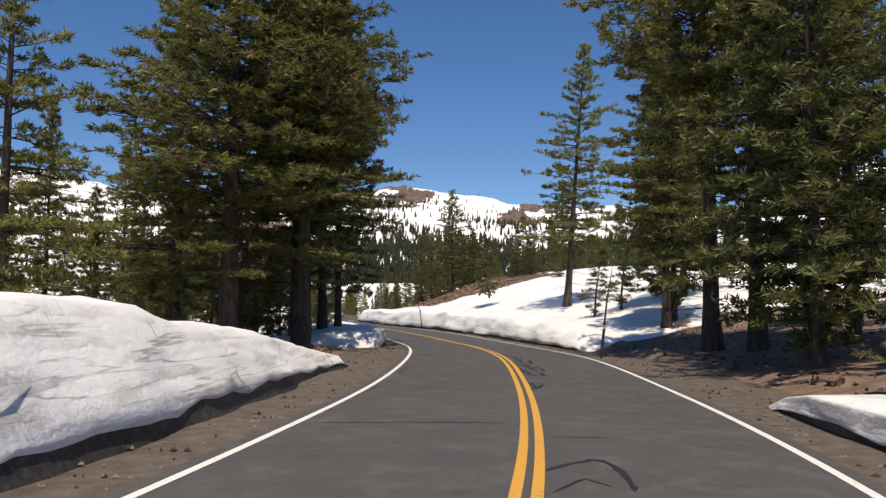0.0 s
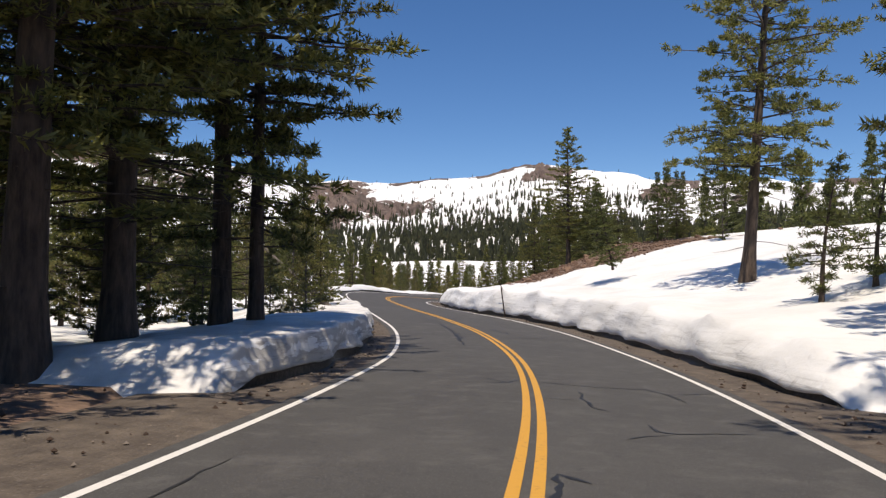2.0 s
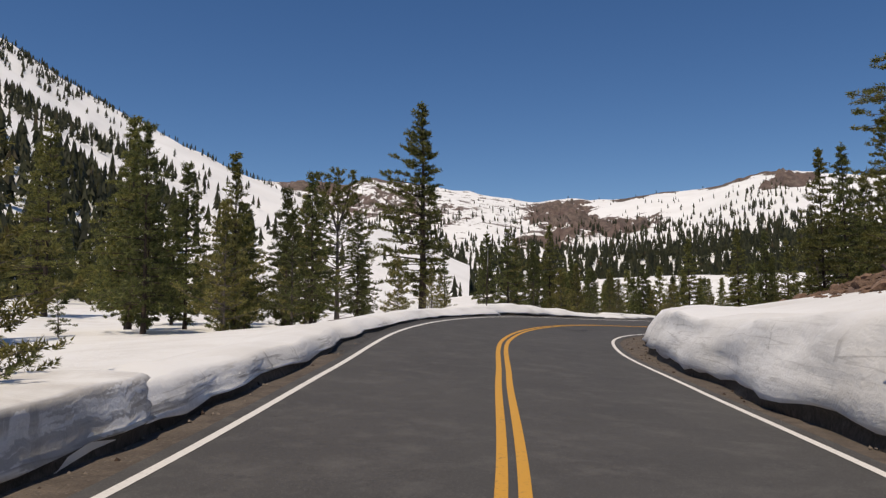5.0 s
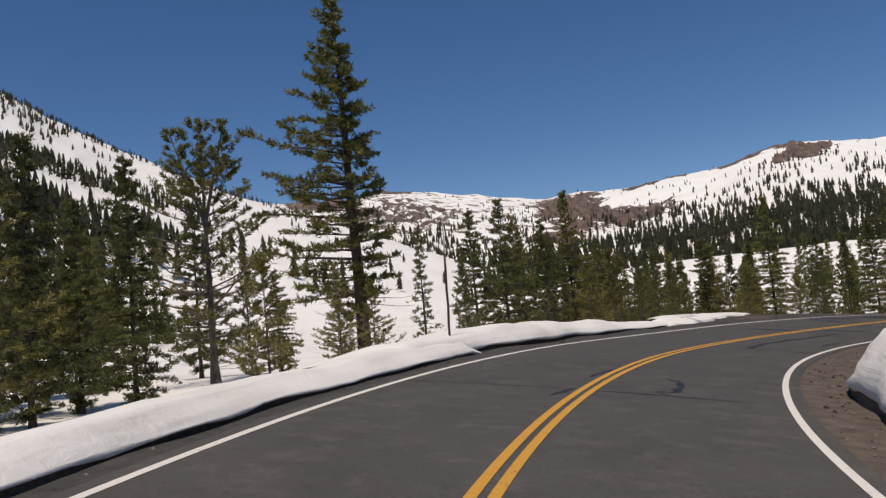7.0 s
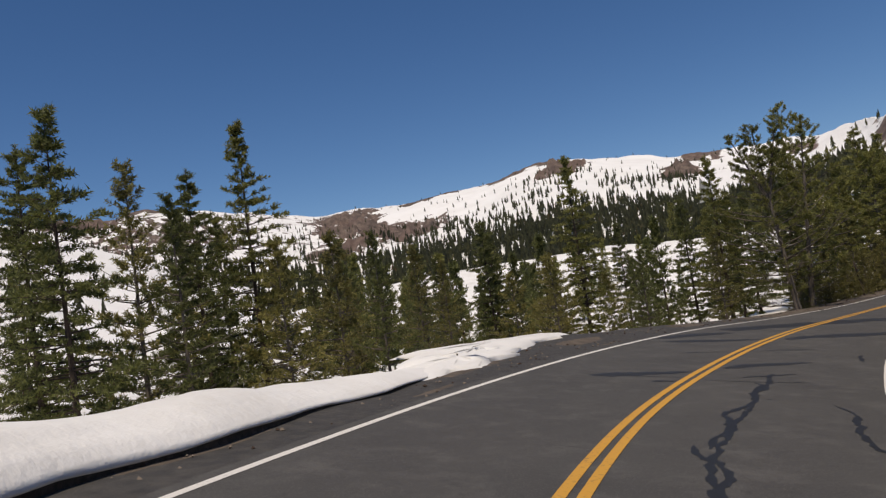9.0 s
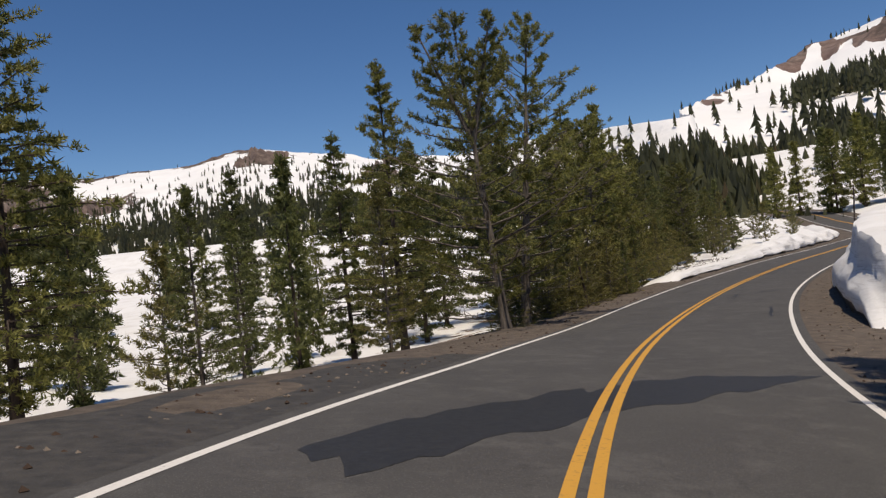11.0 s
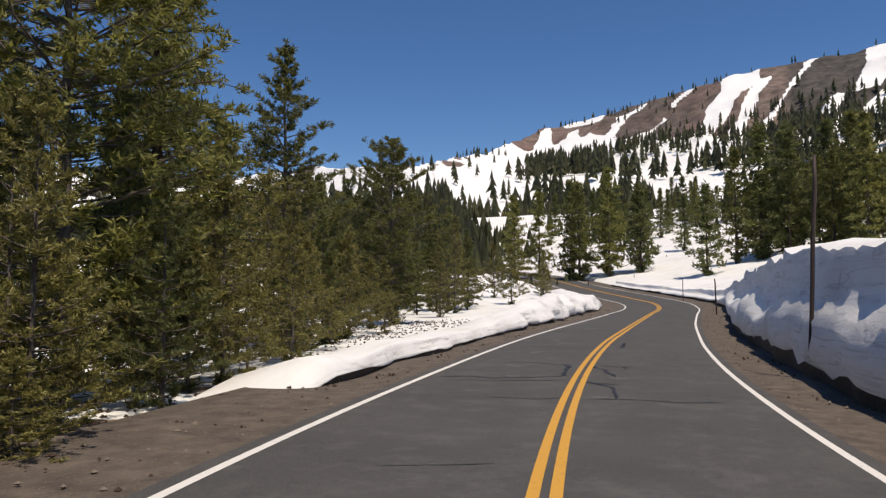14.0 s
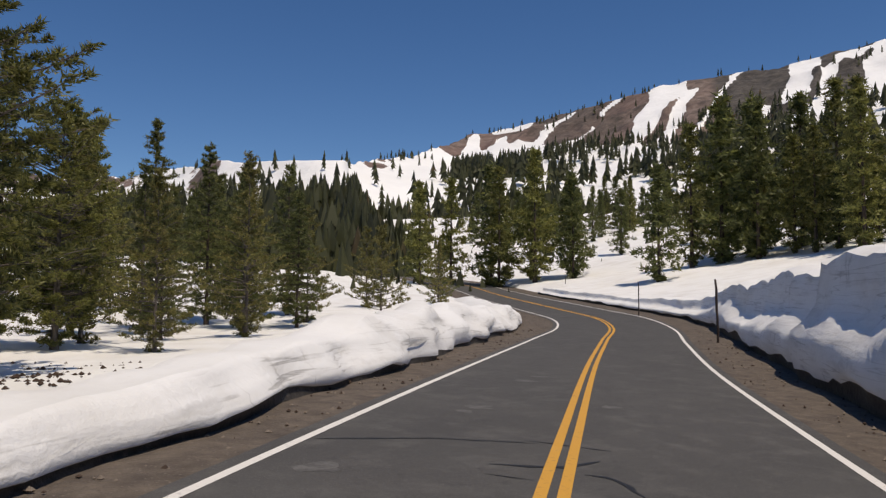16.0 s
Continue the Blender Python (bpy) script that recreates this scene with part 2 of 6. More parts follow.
# ---- building helpers ----
def mesh_object(name, verts, faces, mat, parent=None, smooth=True):
    me = bpy.data.meshes.new(name)
    if isinstance(faces, np.ndarray):
        me.vertices.add(len(verts))
        me.vertices.foreach_set("co", np.asarray(verts, np.float32).ravel())
        me.loops.add(faces.size)
        me.loops.foreach_set("vertex_index", faces.astype(np.int32).ravel())
        me.polygons.add(len(faces))
        me.polygons.foreach_set("loop_start", np.arange(0, faces.size, faces.shape[1], dtype=np.int32))
        me.update(calc_edges=True)
    else:
        me.from_pydata([tuple(map(float, v)) for v in verts], [], faces)
    me.materials.append(mat)
    if smooth:
        me.polygons.foreach_set("use_smooth", [True] * len(me.polygons))
    ob = new(name, me)
    if parent is not None:
        ob.parent = parent
    return ob


def grid_faces(rows, cols):
    return [(r * cols + c, r * cols + c + 1, (r + 1) * cols + c + 1, (r + 1) * cols + c) for r in range(rows - 1) for c in range(cols - 1)]


def value_noise(x, y, seed=0):
    """Smooth lattice noise in -1..1 for arrays of places."""
    x, y = np.asarray(x, float), np.asarray(y, float)
    xi, yi = np.floor(x), np.floor(y)
    fx, fy = x - xi, y - yi
    fx, fy = fx * fx * (3 - 2 * fx), fy * fy * (3 - 2 * fy)

    def h(a, b):
        v = np.sin(a * 127.1 + b * 311.7 + seed * 74.7) * 43758.5453
        return (v - np.floor(v)) * 2 - 1
    return (h(xi, yi) * (1 - fx) + h(xi + 1, yi) * fx) * (1 - fy) + (h(xi, yi + 1) * (1 - fx) + h(xi + 1, yi + 1) * fx) * fy


def fractal(x, y, scale, octaves=4, seed=0):
    total, amp = 0, 1.0
    for o in range(octaves):
        total = total + amp * value_noise(np.asarray(x) * scale * 2**o, np.asarray(y) * scale * 2**o, seed + o)
        amp *= 0.5
    return total


# ---- the road's line: x, y, height, fall of the surface to the right per metre ----
ROAD_A = [(-2.52, -17.79, -0.08, -0.019), (-1.42, -8.84, -0.04, -0.021), (-0.36, 0.09, 0.00, -0.018), (0.64, 9.00, 0.05, -0.009), (1.05, 17.96, 0.03, -0.002),
          (0.95, 26.91, 0.09, -0.009), (0.19, 35.87, 0.02, -0.020), (-1.31, 44.75, -0.03, -0.011), (-3.78, 53.39, 0.12, -0.008), (-7.17, 61.74, 0.37, -0.018),
          (-10.97, 69.88, 0.66, -0.057), (-14.64, 78.10, 1.02, -0.108), (-17.19, 86.89, 1.19, -0.128), (-18.34, 95.95, 1.17, -0.138), (-17.93, 105.03, 0.95, -0.142),
          (-16.00, 113.87, 0.70, -0.155), (-13.15, 122.42, 0.42, -0.133), (-9.53, 130.67, 0.07, -0.082)]
ROAD_B = [(-5.24, 138.59, -0.16, -0.035), (-0.41, 146.19, -0.24, -0.024), (4.88, 153.49, -0.22, -0.028), (10.57, 160.47, -0.13, -0.032), (16.62, 167.18, 0.01, -0.040),
          (22.90, 173.65, 0.12, -0.043), (29.26, 180.04, 0.26, -0.034), (35.78, 186.32, 0.51, -0.015), (42.23, 192.49, 0.80, 0.001), (47.91, 199.49, 1.18, 0.024),
          (52.33, 207.44, 1.65, 0.034), (56.24, 215.89, 2.26, 0.032), (60.35, 224.94, 2.95, 0.021), (65.06, 234.98, 3.80, 0.010), (69.98, 246.00, 4.80, -0.000),
          (73.93, 258.02, 5.80, -0.000), (76.89, 272.01, 7.00, -0.000), (77.86, 290.01, 8.40, -0.000)]
_k = np.array(ROAD_A + ROAD_B)
_ks = np.r_[0, np.cumsum(np.hypot(*np.diff(_k[:, :2], axis=0).T))]


def hermite(xs, ys, q):
    m = np.gradient(ys, xs)
    i = np.clip(np.searchsorted(xs, q) - 1, 0, len(xs) - 2)
    h = xs[i + 1] - xs[i]
    u = (q - xs[i]) / h
    return (2 * u**3 - 3 * u**2 + 1) * ys[i] + (u**3 - 2 * u**2 + u) * h * m[i] + (3 * u**2 - 2 * u**3) * ys[i + 1] + (u**3 - u**2) * h * m[i + 1]


S = np.arange(0, _ks[-1], 0.5)             # metres along the yellow line
RX, RY, RZ, RB = (hermite(_ks, _k[:, j], S) for j in range(4))
_tx, _ty = np.gradient(RX, S), np.gradient(RY, S)
_n = np.hypot(_tx, _ty)
TX, TY = _tx / _n, _ty / _n                # ahead; to the right is (TY, -TX)
S0 = 18.0                                  # the start of the walk, along the line
HALF_L = hermite(_ks, np.array([3.13, 3.16, 3.19, 3.28, 3.30, 3.24, 3.21, 3.18, 3.14, 3.13, 3.12, 3.08, 3.20, 3.22, 3.18, 3.13, 3.07, 2.89, 2.83, 2.96, 3.01, 2.90, 2.80, 2.78, 2.72, 2.63, 2.58, 2.60, 2.69, 2.78, 2.85, 2.90, 2.93, 2.94, 2.95, 2.95]), S)
HALF_R = hermite(_ks, np.array([2.98, 3.01, 3.03, 3.06, 3.07, 3.06, 3.16, 3.23, 3.32, 3.39, 3.41, 3.31, 3.12, 3.09, 3.07, 3.09, 3.05, 3.08, 3.16, 3.13, 3.09, 3.07, 3.03, 2.98, 2.91, 2.86, 2.83, 2.83, 2.83, 2.84, 2.85, 2.85, 2.85, 2.85, 2.85, 2.85]), S)


def road_point(i, lat, up=0.0):
    return RX[i] + TY[i] * lat, RY[i] - TX[i] * lat, RZ[i] + RB[i] * lat + up


def index_at(s):
    return int(np.clip(round((s + S0) / 0.5), 0, len(S) - 1))


def ribbon(name, s0, s1, lats, ups, mat, step=1):
    """A strip along the road; lats and ups are functions of the index, or numbers, one for each line of points."""
    idx = range(index_at(s0), index_at(s1) + 1, step)
    val = lambda f, i: f(i) if callable(f) else f
    verts = [road_point(i, val(a, i), val(u, i)) for i in idx for a, u in zip(lats, ups)]
    return mesh_object(name, verts, grid_faces(len(verts) // len(lats), len(lats)), mat)


# ---- the lie of the land beside the road ----
DIST = [0, 5, 9, 16, 30, 60, 120, 250]
LEFT_S = [-18, 25, 42, 60, 90, 115, 135, 155, 175, 195, 230, 300]
LEFT_H = [[0, 0.1, 0.2, 0.3, 0, -1, 0, 8], [0, 0.1, 0.2, 0.3, 0, -1, 0, 8], [0, 0.2, 0.4, 0.3, -0.4, -2, 1, 10], [0, 0.25, 0.1, -0.3, -0.8, -1, 3, 16],
          [0, -0.2, -0.6, -0.5, 0, 1.5, 6, 22], [0, -0.1, -0.5, -0.6, -0.4, 0, 3, 14], [0, -0.3, -0.9, -1.3, -1.2, -0.5, 2, 12], [0, -0.5, -1.2, -1.8, -2.0, -1.5, 1, 11],
          [0, -0.1, -0.5, -0.8, -0.8, -0.5, 2, 12], [0, 0.3, 0.2, 0.3, 0.4, 1, 4, 13], [0, 0.4, 0.4, 0.5, 1, 2, 5, 13], [0, 0.4, 0.4, 0.5, 1, 2, 5, 13]]
RIGHT_S = [-18, 34, 44, 60, 75, 90, 120, 145, 155, 190, 215, 240, 300]
RIGHT_H = [[0, 0.25, 0.9, 1.4, 2.5, 5, 11, 24], [0, 0.25, 1.0, 1.6, 3, 6, 11, 24], [0, 1.0, 2.0, 3.3, 5.3, 7, 11, 24], [0, 1.4, 2.4, 3.9, 6, 7.5, 12, 25],
           [0, 1.5, 2.7, 4.2, 6, 7.5, 12, 25], [0, 0.8, 2.2, 4.6, 6.2, 7.5, 12, 25], [0, 0.4, 1.2, 3.6, 5.5, 8, 13, 28], [0, 1.4, 2.0, 3.0, 5, 8, 14, 34],
           [0, 2.7, 3.2, 3.8, 5, 8, 15, 40], [0, 2.8, 3.2, 3.8, 4.6, 8, 18, 46], [0, 1.8, 2.2, 3.0, 5, 9, 22, 55], [0, 0.9, 1.4, 2.8, 5.6, 12, 26, 60], [0, 0.7, 1.2, 2.6, 5, 11, 25, 60]]


def nearest(x, y):
    """For arrays of places: the index of the nearest road point and the distance to the right of the line."""
    x, y = np.asarray(x, float).ravel(), np.asarray(y, float).ravel()
    best = np.empty(len(x), int)
    for a in range(0, len(x), 4000):
        d = (x[a:a + 4000, None] - RX[None, ::2])**2 + (y[a:a + 4000, None] - RY[None, ::2])**2
        best[a:a + 4000] = d.argmin(1) * 2
    dx, dy = x - RX[best], y - RY[best]
    lat = dx * TY[best] - dy * TX[best]
    d = np.hypot(dx, dy)
    return best, np.where(lat >= 0, d, -d)


def side_height(s, d, ss, hh):
    hh = np.array(hh)
    col = np.stack([np.interp(s, ss, hh[:, j]) for j in range(hh.shape[1])], 1)
    j = np.clip(np.searchsorted(DIST, d) - 1, 0, len(DIST) - 2)
    lo, hi = np.array(DIST)[j], np.array(DIST)[j + 1]
    u = np.clip((d - lo) / (hi - lo), 0, 3)
    r = np.arange(len(d))
    return col[r, j] * (1 - u) + col[r, j + 1] * u


def land(x, y):
    """The height of the bare land or lying snow at arrays of places."""
    i, lat = nearest(x, y)
    edge = np.where(lat < 0, HALF_L[i], HALF_R[i]) + 0.3
    d = np.maximum(np.abs(lat) - edge, 0)
    s = S[i] - S0
    rise = np.where(lat < 0, side_height(s, d, LEFT_S, LEFT_H), side_height(s, d, RIGHT_S, RIGHT_H))
    z = RZ[i] + RB[i] * np.clip(lat, -edge, edge) * np.exp(-d / 25) + rise
    rough = np.clip((d - 2) / 10, 0, 1)
    z = z + rough * (0.25 * fractal(x, y, 0.12, 3, 3).ravel() + 1.2 * np.clip(d / 80, 0, 1) * fractal(x, y, 0.02, 3, 8).ravel())
    z = np.minimum(z, RZ[i] + RB[i] * np.clip(lat, -edge, edge) - 0.05 + 3.6 * np.maximum(d - 2.4, 0))
    return np.where(d < 1.7, np.minimum(z, RZ[i] + RB[i] * lat) - 0.35, z), i, lat, d


def bare_at(x, y, i, lat, d):
    """How far the ground is free of snow, 0 to 1."""
    s = S[i] - S0
    left = np.interp(s, [-18, 26, 34, 40, 44, 112, 122, 164, 172, 186, 196], [0.75, 0.75, 0.75, 0.45, 0.1, 0.1, 0.5, 0.5, 0.4, 0.35, 0.1])
    left = np.where((s > 116) & (s < 165) & (d < 2.6), 1.0, left) * np.interp(d, [0, 9, 18], [1, 0.9, 0.25])
    right = np.interp(s, [-18, 36, 44, 90, 100, 128, 140], [0.8, 0.8, 0.05, 0.1, 0.8, 0.7, 0.05]) * np.interp(d, [0, 14, 30], [1, 0.9, 0.3])
    right = np.where((s > 76) & (s < 112) & (d > 5) & (d < 22), 0.95, right)
    return np.where(lat < 0, left, right)


def spaced(lo, hi, fine, step, reach, growth=1.22):
    a = list(np.arange(lo, hi + step, step))
    w = step
    while a[-1] < reach[1]:
        w *= growth
        a.append(a[-1] + w)
    w, b = step, [lo]
    while b[-1] > reach[0]:
        w *= growth
        b.append(b[-1] - w)
    return np.array(b[:0:-1] + a)


def build_ground():
    gx, gy = spaced(-60, 105, 0, 1.15, (-3500, 3500)), spaced(-30, 280, 0, 1.15, (-2500, 4200))
    xx, yy = np.meshgrid(gx, gy)
    z, i, lat, d = land(xx, yy)
    far = np.clip((d - 130) / 150, 0, 1)
    z = z * (1 - far) + 4.0 * far
    z = z.reshape(xx.shape)
    blur = z.copy()
    for _ in range(6):
        p = np.pad(blur, 1, mode="edge")
        blur = (p[:-2, 1:-1] + p[2:, 1:-1] + p[1:-1, :-2] + p[1:-1, 2:] + 2 * blur) / 6
    w = np.clip((d - 14) / 25, 0, 1).reshape(z.shape)
    z = z * (1 - w) + blur * w
    verts = np.stack([xx.ravel(), yy.ravel(), z.ravel()], 1)
    ob = mesh_object("ground", verts, grid_faces(len(gy), len(gx)), MAT_GROUND)
    bare = np.clip(bare_at(xx.ravel(), yy.ravel(), i, lat, d), 0, 1)
    ob.data.attributes.new("bare", "FLOAT", "POINT").data.foreach_set("value", bare.astype(np.float32))
    tagged(ob, "melting spring snow over brown soil and needle litter", "ground", kind="structure")
    return ob


build_ground()
edge_l, edge_r = (lambda i: -HALF_L[i] - 0.25), (lambda i: HALF_R[i] + 0.25)
road = ribbon("road", -18, _ks[-1] - S0 - 1, [edge_l, lambda i: -HALF_L[i] * 0.5, 0.0, lambda i: HALF_R[i] * 0.5, edge_r], [0.0, 0.012, 0.02, 0.012, 0.0], MAT_ASPHALT)
tagged(road, "worn dark grey asphalt two-lane road", "road", kind="structure")
for side, sign, half in (("left", -1, HALF_L), ("right", 1, HALF_R)):
    sh = ribbon("shoulder", -18, _ks[-1] - S0 - 1,
                [lambda i, q=sign, w=half: q * (w[i] + 0.22), lambda i, q=sign, w=half: q * (w[i] + 0.8), lambda i, q=sign, w=half: q * (w[i] + 1.6),
                 lambda i, q=sign, w=half: q * (w[i] + 2.6), lambda i, q=sign, w=half: q * (w[i] + 3.2)],
                [-0.012, lambda i: -0.02 + 0.02 * math.sin(i * 0.7), lambda i: -0.02 + 0.03 * math.sin(i * 0.43 + 1), -0.05, -0.7], MAT_SHOULDER)
    tagged(sh, "brown gravel shoulder with needle litter", "shoulder", kind="structure")
    line = ribbon("edge_line", -18, _ks[-1] - S0 - 1, [lambda i, q=sign, w=half: q * w[i] - 0.055, lambda i, q=sign, w=half: q * w[i] + 0.055], [0.0075, 0.0075], MAT_WHITE)
    tagged(line, "worn white painted edge line", "road marking", kind="structure")
    stripe = ribbon("centre_line", -18, _ks[-1] - S0 - 1, [sign * 0.095 - 0.055, sign * 0.095 + 0.055], [0.0265, 0.0265], MAT_YELLOW)
    tagged(stripe, "worn yellow painted centre line, one of a pair", "road marking", kind="structure")


def wet_grit_material():
    m, nt, b = material("wet_grit", rough=0.75)
    n1, n2 = noise_of(nt, 5, 5), noise_of(nt, 45, 4, 0.7)
    col = ramp(nt, n1, (0.3, (0.03, 0.029, 0.028)), (0.7, (0.07, 0.064, 0.058)))
    nt.links.new(mix(nt, ramp(nt, n2, (0.58, grey(0)), (0.7, grey(0.7))), col, (0.15, 0.14, 0.125)), b.inputs["Base Color"])
    bump(nt, b, n2, 0.5, 0.02)
    return m


wet = ribbon("wet_shoulder", 74, 136, [lambda i: -HALF_L[i] - 0.24, lambda i: -HALF_L[i] - 0.7 - 0.15 * math.sin(i * 0.31), lambda i: -HALF_L[i] - 1.3 - 0.25 * math.sin(i * 0.23) - 0.15 * math.sin(i * 0.9) - 1.1 * float(np.interp(S[i] - S0, [106, 111, 130, 136], [0, 1, 1, 0]))],
             [-0.006, lambda i: -0.012 + 0.02 * math.sin(i * 0.7), lambda i: -0.016 + 0.02 * math.sin(i * 0.5)], wet_grit_material())
tagged(wet, "dark wet grit along the melting bank", "shoulder", kind="structure")


# ---- snow cut by the plough ----
CUT = [(0.10, -0.06), (0.10, 0.10), (0.06, 0.13), (-0.02, 0.2), (0.05, 0.36), (0.03, 0.5), (0.09, 0.62), (0.10, 0.76), (0.13, 0.88), (0.15, 0.97), (0.22, 1.0), (0.7, 1.03), (1.3, 1.03), (1.9, 1.03), (2.7, 1.0)]
ROUND = [(0.08, -0.06), (0.06, 0.06), (0.03, 0.1), (-0.03, 0.2), (0.04, 0.34), (0.16, 0.48), (0.34, 0.62), (0.55, 0.74), (0.8, 0.84), (1.05, 0.91), (1.35, 0.97), (1.65, 1.0), (1.95, 1.03), (2.3, 1.03), (2.7, 1.0)]
LEDGE = [(0.22, -0.04), (0.18, 0.10), (0.1, 0.13), (0.0, 0.2), (0.03, 0.3), (0.12, 0.37), (0.5, 0.46), (0.86, 0.56), (0.92, 0.7), (0.95, 0.86), (1.0, 0.98), (1.25, 1.03), (1.6, 1.05), (2.1, 1.04), (2.7, 1.0)]


def snowbank(sign, s_knots, heights, feet, label, back=4.5, lean=0.12, seed=1, mat=None, deck=1.0, soft=0.0, ledge=False, jag=0.10):
    """A bank of cut snow along one side: its height and the foot's distance from the line, at places along the road.
    soft: how rounded its profile is, one number or one for each place; ledge: a sloping step half way up."""
    i0, i1 = index_at(s_knots[0]), index_at(s_knots[-1])
    idx = np.arange(i0, i1 + 1)
    s = S[idx] - S0
    h = np.interp(s, s_knots, heights)
    f = np.interp(s, s_knots, feet)
    w = np.interp(s, s_knots, soft if isinstance(soft, list) else [soft] * len(s_knots))
    crest = 10
    rows = []
    for k, i in enumerate(idx):
        row = []
        foot = f[k] + 0.14 * float(fractal(s[k], seed, 0.45, 3, seed))
        top = h[k] * (1 + 0.08 * float(fractal(s[k], seed + 9, 0.5, 3, seed)))
        cx, cy, cz = road_point(i, sign * foot, -0.05)
        step = float(np.clip(0.82 + 0.3 * fractal(s[k], seed, 0.16, 3, seed + 2) + 0.16 * fractal(s[k], seed, 0.9, 1, seed + 3), 0.4, 1.0))
        row_u = -1.0
        under = (1 - 0.5 * w[k]) * min((0.11 + 0.08 * h[k]) / max(h[k], 0.1), 0.3) * (1 + 0.45 * float(fractal(s[k], seed, 0.9, 2, seed + 12)))
        sway = 0.1 * float(fractal(s[k], seed, 0.2, 3, seed + 14))
        for j, ((a, u), (a2, u2)) in enumerate(zip(CUT, LEDGE if ledge else ROUND)):
            mixed = step if ledge else w[k]
            a, u = a * (1 - mixed) + a2 * mixed, u * (1 - mixed) + u2 * mixed
            a = min(a, 0.5) + max(a - 0.5, 0) * deck
            u = under * 0.75 if j == 1 else under if j == 2 else max(u, under + 0.04) if j == 3 else max(u, under + 0.08) if j == 4 else u
            u += sway if ledge and 4 < j < 8 else 0.0
            u = max(u, row_u + 0.012) if 0 < j < 11 else u
            row_u = u
            lump = jag * float(fractal(s[k], u * 3 * max(h[k], 0.5) + seed, 0.75, 2, seed + 4)) * min(1, h[k]) * (u > 0.05)
            lat = foot + a * (0.35 + 0.65 * min(1, h[k])) + lean * u * h[k] * 0.5 + lump
            x, y, _ = road_point(i, sign * lat)
            row.append((x, y, cz + u * top + (0.05 + 0.35 * jag) * float(fractal(s[k], a + seed, 0.8, 2, seed + 7)) * (a > 0.4) * min(1, h[k])))
        for b in (0.55, 1.0):
            lat = foot + 0.5 + 2.2 * deck + lean * h[k] * 0.5 + back * b
            x, y, _ = road_point(i, sign * lat)
            row.append((x, y, None if b == 0.55 else 0))
        rows.append(row)
    px = np.array([r[-1][:2] for r in rows]), np.array([r[-2][:2] for r in rows])
    zb, zm = land(px[0][:, 0], px[0][:, 1])[0], land(px[1][:, 0], px[1][:, 1])[0]
    for k, r in enumerate(rows):
        r[-1] = (*r[-1][:2], zb[k] - 0.35)
        r[-2] = (*r[-2][:2], max(0.45 * r[-3][2] + 0.55 * zm[k], zm[k] + 0.05))
        taper = min(1.0, (k + 0.3) / 3, (len(rows) - 1 - k + 0.3) / 3)
        if taper < 1:
            for j in range(len(r)):
                base = r[0][2]
                r[j] = (r[j][0], r[j][1], base + (r[j][2] - base) * taper - 0.15 * (1 - taper))
    ob = new("snowbank")
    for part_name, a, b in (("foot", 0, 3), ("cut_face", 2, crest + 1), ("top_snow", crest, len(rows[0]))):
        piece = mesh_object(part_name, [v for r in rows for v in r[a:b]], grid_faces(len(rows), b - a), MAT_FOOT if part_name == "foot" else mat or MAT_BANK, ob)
        place = [c for k, r in enumerate(rows) for v in r[a:b] for c in (s[k] + 40 * seed, v[2] - r[0][2], 0.0)]
        piece.data.attributes.new("face", "FLOAT_VECTOR", "POINT").data.foreach_set("vector", place)
    tagged(ob, label, "snowbank", group="ploughed snowbanks")
    return ob


snowbank(-1, [-18, 0, 7, 10.5, 16, 20, 24], [1.9, 1.8, 1.68, 1.6, 1.2, 0.8, 0.1], [4.35, 4.35, 4.3, 4.55, 4.8, 4.9, 4.7], "tall cut snowbank with grey grit layers tapering off", seed=1, lean=1.05, jag=0.09, mat=MAT_TALL)
snowbank(-1, [93.0, 97, 103, 108, 111, 114.5], [0.42, 0.55, 0.7, 0.55, 0.35, 0.12], [3.9, 4.1, 4.1, 4.2, 4.3, 4.6], "rounded low bank of clean white snow", seed=8, lean=0.2, soft=[0.25, 0.3, 0.7, 0.9, 0.9, 0.9], mat=MAT_SNOW, deck=0.7, back=2.5)
snowbank(-1, [34.5, 37, 40, 48, 52, 62, 67.5], [0.6, 0.8, 0.8, 0.95, 0.78, 0.7, 0.62], [4.6, 4.2, 4.05, 4.15, 4.0, 3.8, 3.75],
         "low cut snowbank with dirty layers along the shoulder", seed=2, lean=0.12, mat=MAT_DIRTY_SHADED)
snowbank(-1, [63, 66, 75, 85, 93, 98.5], [0.62, 0.6, 0.42, 0.38, 0.42, 0.42], [3.9, 3.8, 3.7, 3.7, 3.75, 3.95],
         "low lumpy snowbank with dark foot along the bend", seed=12, lean=0.15, soft=[0.05, 0.05, 0.25, 0.5, 0.7, 0.8], deck=0.4, back=1.6, jag=0.18)
snowbank(-1, [166.8, 169.5, 175, 179, 182, 186, 190, 199, 206, 212, 225, 245], [0.4, 0.42, 0.45, 0.42, 0.38, 0.7, 0.8, 1.35, 1.2, 1.05, 0.8, 0.6], [4.5, 4.15, 4.0, 3.9, 3.85, 3.9, 3.95, 3.95, 4.1, 4.3, 4.4, 4.4],
         "rounded dirty snowbank along the bend", seed=3, lean=0.4, soft=[0.4, 0.1, 0.05, 0.05, 0.1, 0.1, 0.2, 0.35, 0.4, 0.5, 0.6, 0.6], jag=0.2, back=0.9, deck=0.4, mat=MAT_GREY)
